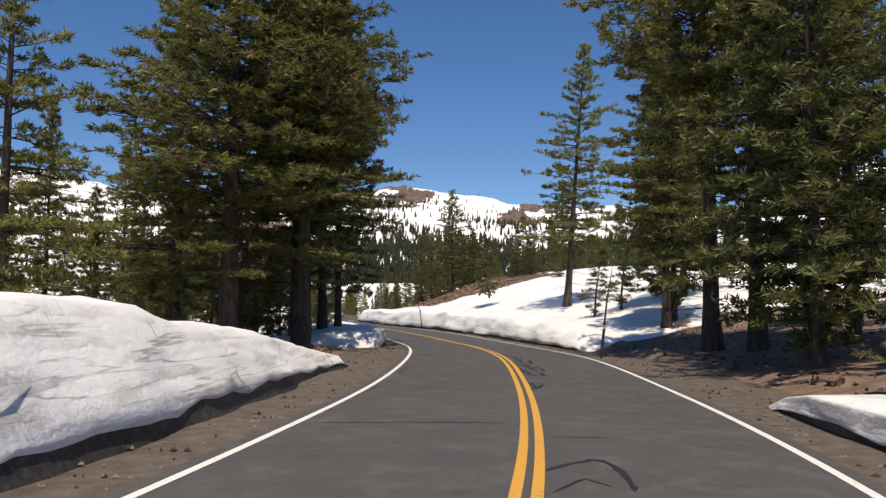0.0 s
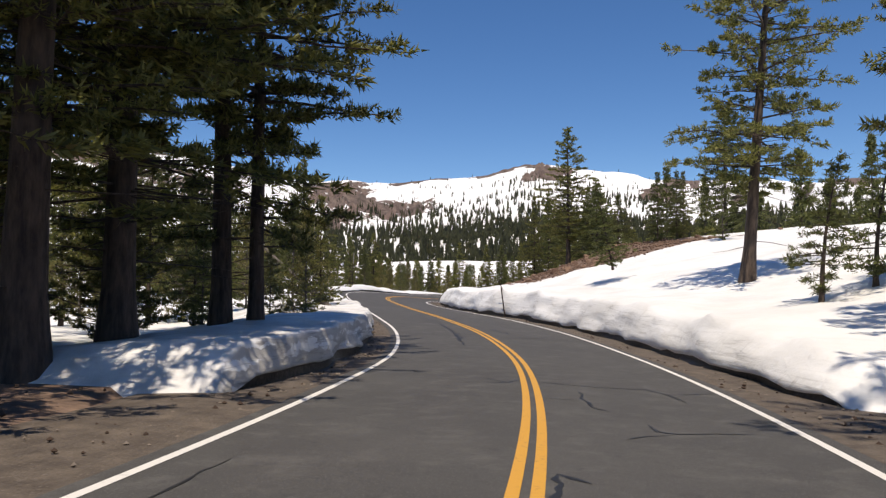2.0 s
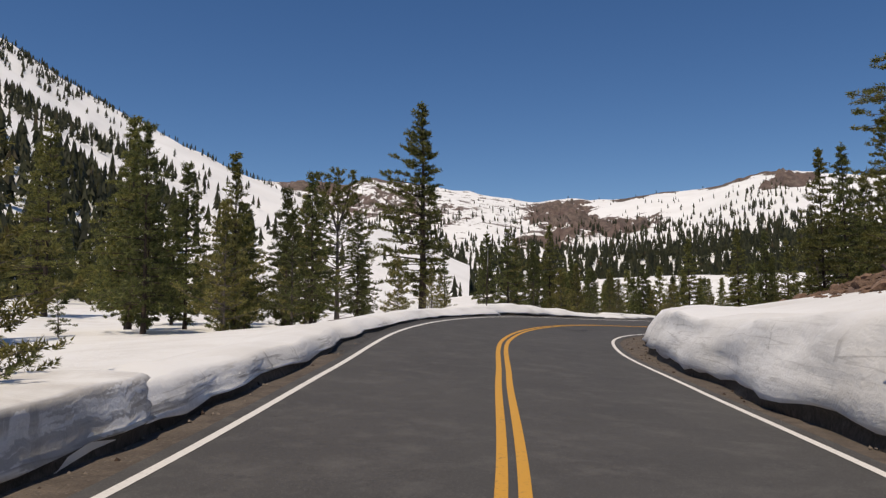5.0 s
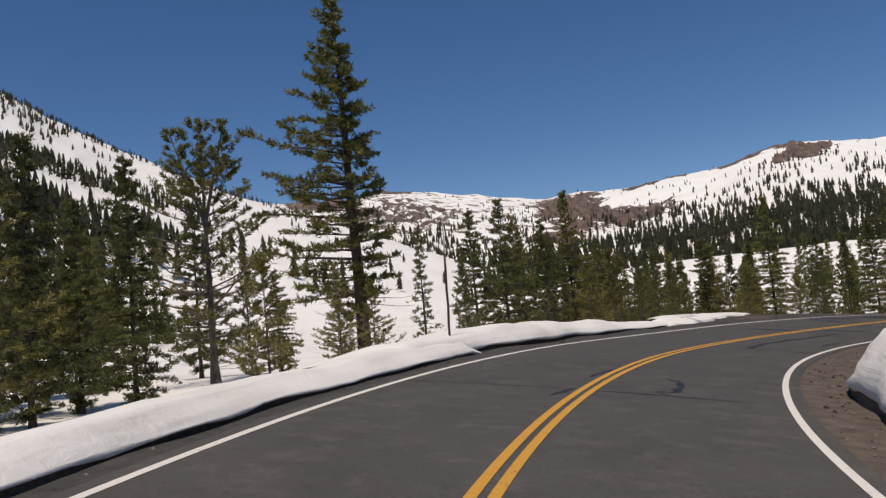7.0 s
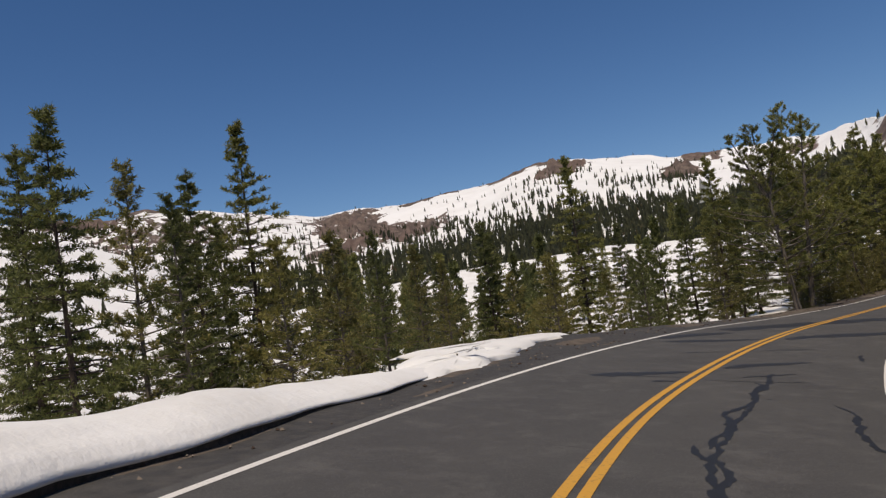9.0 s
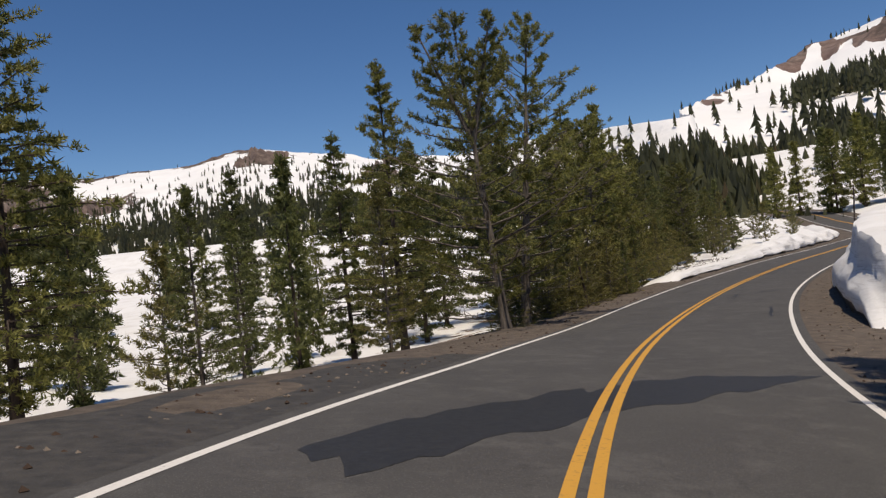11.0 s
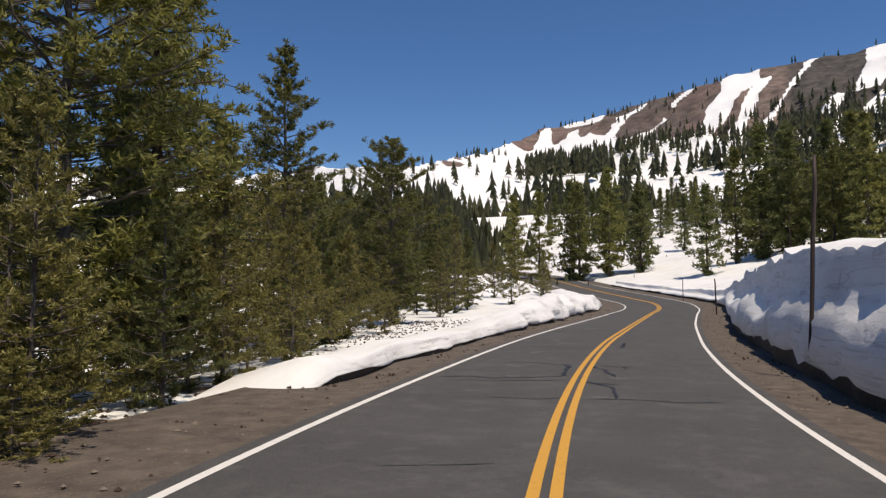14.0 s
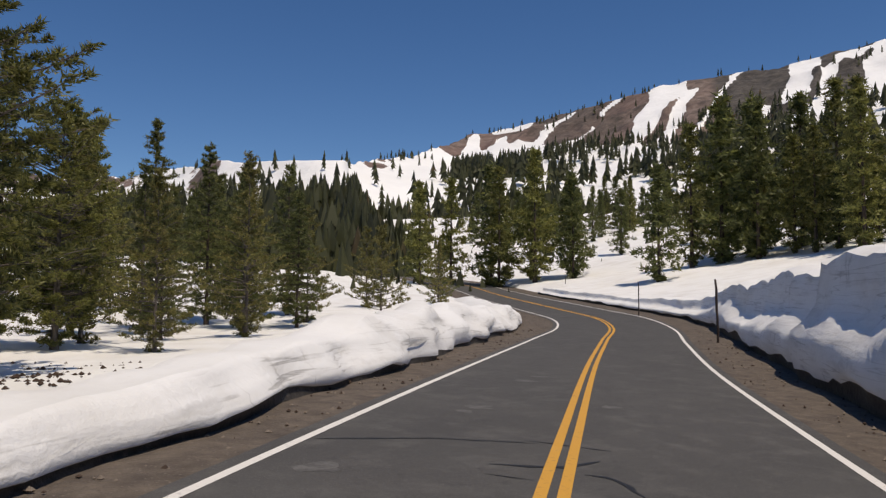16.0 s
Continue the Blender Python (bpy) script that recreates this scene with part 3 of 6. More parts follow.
snowbank(1, [5, 8, 12.5, 15], [0.5, 0.55, 0.4, 0.1], [4.3, 4.2, 4.0, 4.0], "low melting remnant of grey snow", back=3, seed=4, lean=0.0, mat=MAT_DIRTY_SHADED)
snowbank(1, [35.5, 38, 43, 50, 61, 69, 76, 85, 94, 97.5], [0.5, 0.8, 1.2, 1.35, 1.5, 1.45, 1.35, 1.35, 1.25, 0.9], [4.9, 4.5, 4.3, 4.35, 4.2, 4.0, 4.0, 4.3, 4.15, 4.4],
         "smooth cut snowbank merging into a snowy slope", seed=5, lean=0.45, soft=[0.5, 0.4, 0.35, 0.3, 0.1, 0.05, 0.05, 0.2, 0.35, 0.5], jag=0.12, mat=MAT_CLEAN)
snowbank(1, [141, 144, 150, 162, 168, 184, 192, 205, 217, 225, 235, 260], [0.8, 2.0, 2.6, 2.95, 2.9, 3.0, 2.9, 2.6, 1.9, 1.1, 0.8, 0.7],
         [4.7, 4.6, 4.55, 4.55, 4.5, 4.6, 4.6, 4.7, 4.6, 4.6, 4.5, 4.5], "towering cut wall of snow in shade", seed=6, ledge=True, jag=0.07, lean=0.05, mat=MAT_CLEAN)


def snow_patch(s_mid, lat, long, wide, seed):
    """A thin remnant of melting snow lying on the shoulder, with a ragged outline."""
    r = np.random.default_rng(seed)
    n, rings = 40, (1.0, 0.93, 0.75, 0.4)
    q = np.linspace(0, 2 * math.pi, n, endpoint=False)
    out = 1 + 0.22 * np.sin(3 * q + seed) + 0.14 * np.sin(7 * q + 2 * seed) + r.normal(0, 0.06, n)
    v = []
    for k, up in zip(rings, (-0.03, 0.05, 0.1, 0.13)):
        for a, o in zip(q, out):
            i = index_at(s_mid + 0.5 * long * k * o * math.cos(a))
            x, y, z = road_point(i, lat + 0.5 * wide * k * o * math.sin(a))
            v.append((x + r.normal(0, 0.02), y + r.normal(0, 0.02), z + up + r.normal(0, 0.012)))
    i = index_at(s_mid)
    v.append(np.array(road_point(i, lat)) + np.array([0, 0, 0.14]))
    f = [(k * n + j, k * n + (j + 1) % n, (k + 1) * n + (j + 1) % n, (k + 1) * n + j) for k in range(3) for j in range(n)]
    f += [(3 * n + j, 3 * n + (j + 1) % n, 4 * n) for j in range(n)]
    ob = mesh_object("snow_patch", v, f, MAT_SNOW)
    tagged(ob, "thin ragged patch of melting snow on wet grit", "snow patch", kind="structure")


snow_patch(114.6, -5.0, 4.6, 1.5, 1)
snow_patch(118.0, -5.9, 8.0, 1.5, 2)
snow_patch(116.4, -5.5, 2.6, 0.7, 5)


# ---- mountains ----
def mountain(name, ridge, foot_at, foot_z, label, bare, rows=70, cols=220, rugged=0.05, power=1.25, seed=1, crag=0.0, dark=None):
    """A range: its ridge as places and heights, and how far in front of it (towards the road) its foot lies."""
    r = np.array(ridge, float)
    t = np.r_[0, np.cumsum(np.hypot(*np.diff(r[:, :2], axis=0).T))]
    q = np.linspace(0, t[-1], cols)
    rx, ry, rz = (hermite(t, r[:, j], q) for j in range(3))
    eye = np.array(foot_at[:2], float)
    dx, dy = eye[0] - rx, eye[1] - ry
    dist = np.hypot(dx, dy)
    run = np.maximum(dist - foot_at[2], 60)
    u = np.linspace(-0.12, 1, rows)[:, None]                 # behind the ridge, the ridge, then down to the foot
    x = rx + dx / dist * run * u
    y = ry + dy / dist * run * u
    drop = np.where(u < 0, 1 + 1.5 * u, (1 - np.clip(u, 0, 1))**power)
    z = foot_z + (rz - foot_z) * drop
    amp = np.clip(np.minimum(np.abs(u) * 6, (1 - u) * 4), 0, 1) * (rz - foot_z) * rugged
    z = z + amp * fractal(x, y, 5.0 / dist.mean(), 5, seed)
    z = z + 0.004 * dist * np.exp(-(u / 0.05)**2) * fractal(x, y, 22.0 / dist.mean(), 3, seed + 3)
    rock = bare(x, y, u + 0 * x, (q / t[-1]) + 0 * x)
    ridged = sum((1 - np.abs(value_noise(x * 0.022 * 2**o, y * 0.022 * 2**o, seed + 20 + o)))**2 * 0.6**o for o in range(3)) - 1.0
    z = z + crag * np.clip((rock - 0.4) / 0.3, 0, 1) * np.clip(u * 9, 0, 1) * ridged
    verts = np.stack([x.ravel(), y.ravel(), z.ravel()], 1)
    ob = mesh_object(name, verts, grid_faces(rows, cols), MAT_MOUNTAIN)
    ob.data.attributes.new("bare", "FLOAT", "POINT").data.foreach_set("value", rock.ravel().astype(np.float32))
    ob.data.attributes.new("dark", "FLOAT", "POINT").data.foreach_set("value", (dark(x, y) if dark else 0.3 + 0 * x).ravel().astype(np.float32))
    tagged(ob, label, "mountain", kind="structure")
    return x, y, z, u


def polar_ridge(eye, dist, az_el):
    return [(eye[0] - math.sin(radians(a)) * dist, eye[1] + math.cos(radians(a)) * dist, 1.6 + dist * math.tan(radians(e))) for a, e in az_el]


def far_bare(x, y, u, v):
    """Rock on the far range: crags round one knoll, a brown cap and a dark hollow under the summit, patches along the crest."""
    a = np.degrees(np.arctan2(-(x + 8), y - 60))
    u = u + 0.02 * fractal(x, y, 0.012, 3, 31)
    spot = lambda a0, u0, wa, wu, k: k * np.exp(-((a - a0) / wa)**4 - ((u - u0) / wu)**4)
    hollow = spot(4.6 + 12.0 * (u - 0.14), 0.14, 1.3, 0.085, 0.85)
    rough = 0.15 * np.clip((a - 21) / 3, 0, 1) * np.clip((0.5 - u) / 0.1, 0, 1) + 0.09 * np.clip((0.45 - u) / 0.1, 0, 1)
    return (0.17 + rough + spot(20.3, 0.15, 2.6, 0.14, 0.44) + spot(15.0, 0.27, 2.0, 0.09, 0.48) + spot(18.6, 0.33, 3.4, 0.12, 0.34) + spot(21.5, 0.46, 2.5, 0.08, 0.32)
            + hollow + spot(7.4, 0.0, 2.6, 0.05, 0.85) + spot(14.3, 0.0, 2.2, 0.03, 0.7) + spot(34.6, 0.0, 3.0, 0.03, 0.6) + spot(38.5, 0.07, 2.8, 0.09, 0.3)
            + spot(33, 0.25, 5, 0.12, 0.15) + spot(-4.9, 0.03, 1.3, 0.06, 0.8) + spot(-3.5, 0.24, 1.6, 0.04, 0.5) + spot(-17, 0.02, 2.5, 0.05, 0.6) + 0.25 * np.clip((u - 0.6) / 0.2, 0, 1))


def stroke(a, u, line, wide):
    """How far a place lies in a band that runs down the slope: the band's bearing at heights down the slope, and half its width in degrees."""
    us, mid = zip(*line)
    half = np.interp(u, np.linspace(us[0], us[-1], len(wide)), wide)
    inside = np.clip(1.25 - np.abs(a - np.interp(u, us, mid)) / half, 0, 1) * np.clip((u - us[0]) / 0.012 + 1, 0, 1) * np.clip((us[-1] - u) / 0.02 + 1, 0, 1)
    return np.clip(2.0 * inside, 0, 1)


def gully_bare(x, y, u, v):
    """Brown slopes and a dark crag under a high crest, with snow lying in the couloirs that run down from it."""
    a = np.degrees(np.arctan2(-(x - 4), y - 152))
    a = a + 0.22 * fractal(x, y, 0.02, 3, 12)
    u = u + 0.022 * fractal(x, y, 0.025, 3, 15) * np.clip(u * 12, 0, 1)
    low = np.interp(-a, [32, 33.5, 36, 38.2, 39.5, 42, 46, 50, 53, 56, 60, 70, 90], [0, 0.13, 0.2, 0.17, 0.2, 0.22, 0.33, 0.34, 0.42, 0.36, 0.3, 0.3, 0.3])
    rock = 1.0 * np.clip((low - u) / 0.04, 0, 1) * np.clip((-a - 32) / 0.8, 0, 1)
    for line, wide in (([(-0.1, -48.6), (0.06, -48.5), (0.2, -46.9), (0.33, -44.9)], (1.6, 1.2, 0.9, 1.1)), ([(0.06, -50.2), (0.226, -48.8), (0.38, -47.6)], (0.5, 0.45, 0.5)), ([(0.0, -53.6), (0.23, -51.0), (0.34, -49.4)], (0.35, 0.2, 0.22)),
                       ([(0.02, -41.9), (0.27, -38.0)], (0.3, 0.35)), ([(0.13, -43.4), (0.3, -40.2)], (0.2, 0.5)), ([(-0.1, -37.7), (0.035, -37.7)], (1.5, 1.3)), ([(0.03, -35.0), (0.2, -34.6)], (0.4, 0.8)), ([(0.09, -37.2), (0.2, -36.6)], (0.3, 0.7)), ([(0.0, -45.4), (0.06, -44.0)], (0.25, 0.25)),
                       ([(-0.1, -57.6), (0.1, -57.3), (0.3, -56.2)], (1.1, 0.9, 0.8)), ([(0.03, -60.4), (0.16, -58.9), (0.32, -58.0)], (1.0, 0.5, 0.5)), ([(-0.1, -63.2), (0.3, -61.2)], (1.3, 0.8)), ([(-0.1, -67.0), (0.3, -65.0)], (1.2, 0.9)), ([(0.28, -54.6), (0.34, -54.2)], (0.6, 0.6))):
        rock = rock - 1.3 * stroke(a, u, line, wide)
    left = 0.5 * np.exp(-((a + 16.5) / 1.6)**4 - ((u - 0.1) / 0.14)**4) + 0.5 * np.exp(-((a + 10.5) / 1.6)**4 - ((u - 0.05) / 0.07)**4) + 0.4 * np.exp(-((a + 28) / 1.2)**4 - ((u - 0.05) / 0.06)**4)
    return 0.14 + np.clip(rock, -0.2, 1) + left


def crag_dark(x, y):
    """Where the right-hand mountain's rock is dark crag, not brown scree."""
    a = -np.degrees(np.arctan2(-(x - 4), y - 152))
    return np.interp(a, [38.5, 40, 44, 46, 51.3, 52], [0, 0.55, 0.5, 0.1, 0.1, 0.95])


far_line = [(60, 9.5), (42.3, 9.6), (36.9, 9.4), (33.8, 9.9), (30.3, 9.3), (26.5, 8.7), (22.8, 8.05), (20.5, 8.25), (17, 8.1), (14, 8.35), (10.5, 8.55), (8, 9.15), (5.6, 9.55), (2.5, 9.2), (-0.4, 8.9), (-4.2, 8.2), (-9, 8.0), (-20, 7.5)]
hill_line = [(90, 19), (75, 19), (66, 18.6), (58.7, 17.3), (55, 15.1), (51, 13.2), (47.2, 11.6), (43.4, 9.9), (39, 8.3), (33, 6.0), (27, 3.5)]
MTN_FAR = mountain("mountain", polar_ridge((-8, 60), 1900, far_line), (-8, 60, 330), -25, "snowy mountain range with brown rock and dark woods",
                   far_bare, seed=2, rows=140, cols=440, crag=26.0)
MTN_HILL = mountain("mountain", polar_ridge((-8, 60), 620, hill_line), (-8, 60, 110), -14, "steep snowy hillside with scattered conifers",
                    lambda x, y, u, v: 0.14 + 0.6 * (np.clip(1 - np.abs(u) / 0.035, 0, 1)) * (v < 0.55) + 0.12 * fractal(x, y, 0.02, 3, 21), seed=5, power=1.1)
MTN_RIGHT = mountain("mountain", [(40, 760, 80), (112, 590, 76), (108, 470, 60), (112, 385, 47), (180, 520, 76), (330, 700, 128), (480, 800, 186), (505, 700, 187), (515, 612, 189), (590, 550, 206), (660, 440, 225), (690, 300, 225), (680, 120, 210)],
                     (20, 150, 90), -12, "high brown mountain streaked with snow gullies",
                     gully_bare, seed=9, rows=150, cols=560, crag=6.0, dark=crag_dark)


# ---- trees ----
def tube(points, radii, sides):
    """A tapered tube through the points; its vertices and faces."""
    p, v, f = np.array(points, float), [], []
    d = np.gradient(p, axis=0)
    d /= np.linalg.norm(d, axis=1)[:, None] + 1e-9
    ref = np.array([0.0, 0, 1]) if abs(d[0, 2]) < 0.8 else np.array([1.0, 0, 0])
    for k in range(len(p)):
        a = np.cross(d[k], ref)
        a /= np.linalg.norm(a) + 1e-9
        b = np.cross(d[k], a)
        for j in range(sides):
            t = 2 * math.pi * j / sides
            v.append(p[k] + radii[k] * (math.cos(t) * a + math.sin(t) * b))
    for k in range(len(p) - 1):
        for j in range(sides):
            f.append((k * sides + j, k * sides + (j + 1) % sides, (k + 1) * sides + (j + 1) % sides, (k + 1) * sides + j))
    return v, f


def tufts(rng, places, ways, size, blades, width, lift=0.35):
    """Brushes of needles: each is a short twig's end, its needles in broad bunches that stand out round it and point forward."""
    n = len(places)
    w = np.array(ways) + np.array([0, 0, lift]) + rng.normal(0, 0.25, (n, 3))
    w /= np.linalg.norm(w, axis=1)[:, None] + 1e-9
    long = size * rng.uniform(0.7, 1.35, (n, 1))
    p, w, long = (np.repeat(a, blades, 0) for a in (np.array(places), w, long))
    m = n * blades
    r = rng.normal(size=(m, 3))
    r -= w * (r * w).sum(1)[:, None]
    r /= np.linalg.norm(r, axis=1)[:, None] + 1e-9
    root = p + w * long * rng.uniform(-0.5, 0.45, (m, 1)) + r * long * 0.07
    d = r + w * rng.uniform(0.25, 1.1, (m, 1))
    d /= np.linalg.norm(d, axis=1)[:, None]
    side = np.cross(d, r + 0.9 * rng.normal(size=(m, 3)))
    side /= np.linalg.norm(side, axis=1)[:, None] + 1e-9
    ln = long * rng.uniform(0.38, 0.62, (m, 1))
    wd = width * rng.uniform(0.7, 1.3, (m, 1))
    v = np.stack([root - side * wd * 0.5, root + side * wd * 0.5, root + d * ln], 1).reshape(-1, 3)
    return v, np.arange(3 * m).reshape(-1, 3)


def conifer(name, label, seed, h, base, reach, gap, per, droop, size, blades, width, bark, needles, dense=1.0, thick=0.018, ragged=0.35, top=0.75, snags=0, fork=False, bend=0.0, nseg=4, spread_by=0.42, inner=0.25, lift=0.35, flag=None, low=0):
    """One conifer: a trunk with its limbs, and a crown of needle sprays along them. base: where the crown starts, of its height; reach: the longest limb;
    lift: how far the brushes turn up; flag: the side to which the limbs grow longer, in degrees;
    low: limbs with needles below the crown."""
    rng = np.random.default_rng(seed)
    zs = np.linspace(0, h, 14)
    wob = np.cumsum(rng.normal(0, 0.012 * h / 14, (14, 2)), 0)
    axis = np.stack([wob[:, 0] + bend * h * (zs / h)**2, wob[:, 1], zs], 1)
    axis[0, :2] = 0
    rad = thick * h * (1 - 0.93 * (zs / h)**0.9)
    rad[0] *= 1.35
    tv, tf = tube(axis, rad, 9)
    tv, tf = list(tv), list(tf)
    places, ways = [], []

    def at(z):
        return np.array([np.interp(z, zs, axis[:, 0]), np.interp(z, zs, axis[:, 1]), z])

    def limb(start, az, ln, rise, r0, leafy=True):
        d0 = np.array([math.cos(az), math.sin(az), rise])
        pts = []
        for u in np.linspace(0, 1, nseg):
            pts.append(start + np.array([d0[0], d0[1], 0]) * ln * u + np.array([0, 0, ln * (rise * u + (0.28 - droop) * u * u)]) + rng.normal(0, 0.03 * ln, 3) * u)
        if nseg > 3:
            v, f = tube(pts, np.linspace(r0, r0 * 0.2, nseg), 3)
            o = len(tv)
            tv.extend(v)
            tf.extend([tuple(o + q for q in face) for face in f])
        if not leafy:
            return
        pts = np.array(pts)
        count = max(3, int(dense * (2 + 1.5 * ln / size)))
        for u in rng.uniform(inner, 1.0, count)**0.85:
            p = np.array([np.interp(u, np.linspace(0, 1, nseg), pts[:, j]) for j in range(3)])
            out = np.array([math.cos(az), math.sin(az), 0.1])
            sw = np.array([-math.sin(az), math.cos(az), 0.0])
            spread = spread_by * ln * (1.2 - u) * rng.uniform(-1, 1)
            tip = p + sw * spread - out * abs(spread) * 0.15 + np.array([0, 0, abs(rng.normal(0, 0.12)) * size + 0.05 * abs(spread)])
            places.append(tip)
            ways.append(out * 0.8 + sw * np.sign(spread) * 0.6)
            if nseg > 3:
                o, e = len(tv), 0.008 + 0.002 * ln
                back = p - out * abs(spread) * 0.5
                tv.extend([back + np.array([0, 0, e]), back + sw * e, back - np.array([0, 0, e]), tip])
                tf.extend([(o, o + 1, o + 3), (o + 1, o + 2, o + 3), (o + 2, o, o + 3)])
        places.append(pts[-1])
        ways.append(np.array([math.cos(az), math.sin(az), 0.2]))

    z = base * h
    while z < h * 0.985:
        u = max((z / h - base) / (1 - base), 0.0)
        prof = (u / 0.16)**0.6 * 0.8 + 0.2 if u < 0.16 else (1 - ((u - 0.16) / 0.84)**(1 / top)) * 0.97 + 0.03
        k = max(2, int(round(per * (0.7 + 0.5 * (1 - u)))))
        off = rng.uniform(0, 6.28)
        for j in range(k):
            ln = max(reach * prof * rng.uniform(1 - ragged, 1 + ragged * 0.6), 0.12 * reach)
            if rng.uniform() < 0.12:
                ln *= 0.45
            az = off + 6.283 * j / k + rng.uniform(-0.35, 0.35)
            if flag is not None:
                ln *= 0.78 + 0.42 * math.cos(az - radians(flag))
            limb(at(min(z + rng.uniform(-0.4, 0.4) * gap, h * 0.985)), az, ln, rng.uniform(-0.1, 0.12) + 0.75 * u * u, max(0.012, 0.014 * ln + 0.006))
        z += gap * (1.0 - 0.45 * u) * rng.uniform(0.75, 1.25)
    for j in range(low):
        limb(at(h * rng.uniform(0.13, base)), rng.uniform(0, 6.28), reach * rng.uniform(0.5, 0.95), rng.uniform(-0.2, 0.05), 0.035)
    for j in range(snags):
        limb(at(h * rng.uniform(0.06, base + 0.1)), rng.uniform(0, 6.28), reach * rng.uniform(0.3, 0.7), rng.uniform(-0.25, 0.1), 0.02, leafy=False)
    for zt in np.linspace(h * 0.93, h * 1.0, 6):
        places.append(at(min(zt, h)) + np.array([0, 0, (zt - h) * 0.3]))
        ways.append(np.array([0, 0, 1.4]))
    if fork:
        for az in (0.6, 3.4):
            pts = [at(h * 0.6) + np.array([math.cos(az) * q * 0.12 * h, math.sin(az) * q * 0.12 * h, q * 0.36 * h]) for q in np.linspace(0, 1, 5)]
            v, f = tube(pts, np.linspace(0.009 * h, 0.002 * h, 5), 6)
            o = len(tv)
            tv.extend(v)
            tf.extend([tuple(o + q for q in face) for face in f])
            for q in np.linspace(0.2, 1, 9):
                for _ in range(4):
                    limb(pts[0] + (pts[-1] - pts[0]) * q, rng.uniform(0, 6.28), reach * 0.45 * (1.15 - q) * rng.uniform(0.6, 1.1), 0.3, 0.015)
    thing = new(name)
    mesh_object("trunk", tv, tf, bark, thing)
    cv, cf = tufts(rng, places, ways, size, blades, width, lift)
    mesh_object("crown", cv, cf, needles, thing, smooth=False)
    tagged(thing, label, "conifer")
    return thing


PINE = dict(name="pine_tree", label="tall lodgepole pine with dense olive-green sprays and brown trunk", base=0.2, reach=3.8, gap=0.72, per=6, droop=0.3, size=0.34, blades=20, width=0.062,
            bark=MAT_BARK, needles=MAT_PINE, dense=1.1, thick=0.0135, ragged=0.55, top=0.8, snags=10, inner=0.3)
TALL = dict(PINE, label="tall pine with bare lower trunk, dead stubs and layered dark sprays", base=0.4, per=7, gap=0.6, dense=1.3, ragged=0.55, snags=22, low=7)
FIR = dict(name="fir_tree", label="slender dark mountain fir standing in snow", base=0.06, reach=2.2, gap=0.44, per=5, droop=0.42, size=0.27, blades=17, width=0.05,
           bark=MAT_BARK, needles=MAT_FIR, dense=1.3, thick=0.012, ragged=0.55, top=0.85)
YOUNG = dict(name="young_pine", label="bushy young pine with green sprays to the ground", base=0.03, reach=1.75, gap=0.4, per=5, droop=0.08, size=0.24, blades=17, width=0.042,
             bark=MAT_GREYBARK, needles=MAT_OLIVE, dense=0.85, thick=0.012, ragged=0.65, top=1.0, lift=0.9, inner=0.35)
OPEN = dict(name="old_pine", label="old pine with open crown and heavy bare limbs", base=0.12, reach=4.0, gap=0.7, per=5, droop=0.02, size=0.3, blades=20, width=0.05,
            bark=MAT_GREYBARK, needles=MAT_PINE, dense=1.35, thick=0.017, ragged=0.7, top=0.8, snags=22, inner=0.5, lift=1.0)
SAPLING = dict(name="sapling", label="thin young fir bent over in deep snow", base=0.12, reach=0.8, gap=0.3, per=4, droop=0.45, size=0.2, blades=13, width=0.032,
               bark=MAT_BARK, needles=MAT_FIR, dense=0.9, thick=0.016, ragged=0.4, top=0.8, bend=-0.12)
MIDFIR = dict(name="fir_tree", label="dark conifer on the snowy mountainside", base=0.05, reach=2.1, gap=0.85, per=5, droop=0.4, size=0.7, blades=11, width=0.15,
              bark=MAT_BARK, needles=MAT_FIR, dense=0.9, thick=0.014, ragged=0.5, top=0.8, nseg=3)
FULL = dict(PINE, label="full rounded pine with dense green sprays to the ground", base=0.04, per=6, gap=0.46, droop=0.12, size=0.27, width=0.05, dense=1.1, top=0.5, ragged=0.4, snags=4, bark=MAT_GREYBARK, lift=1.1)
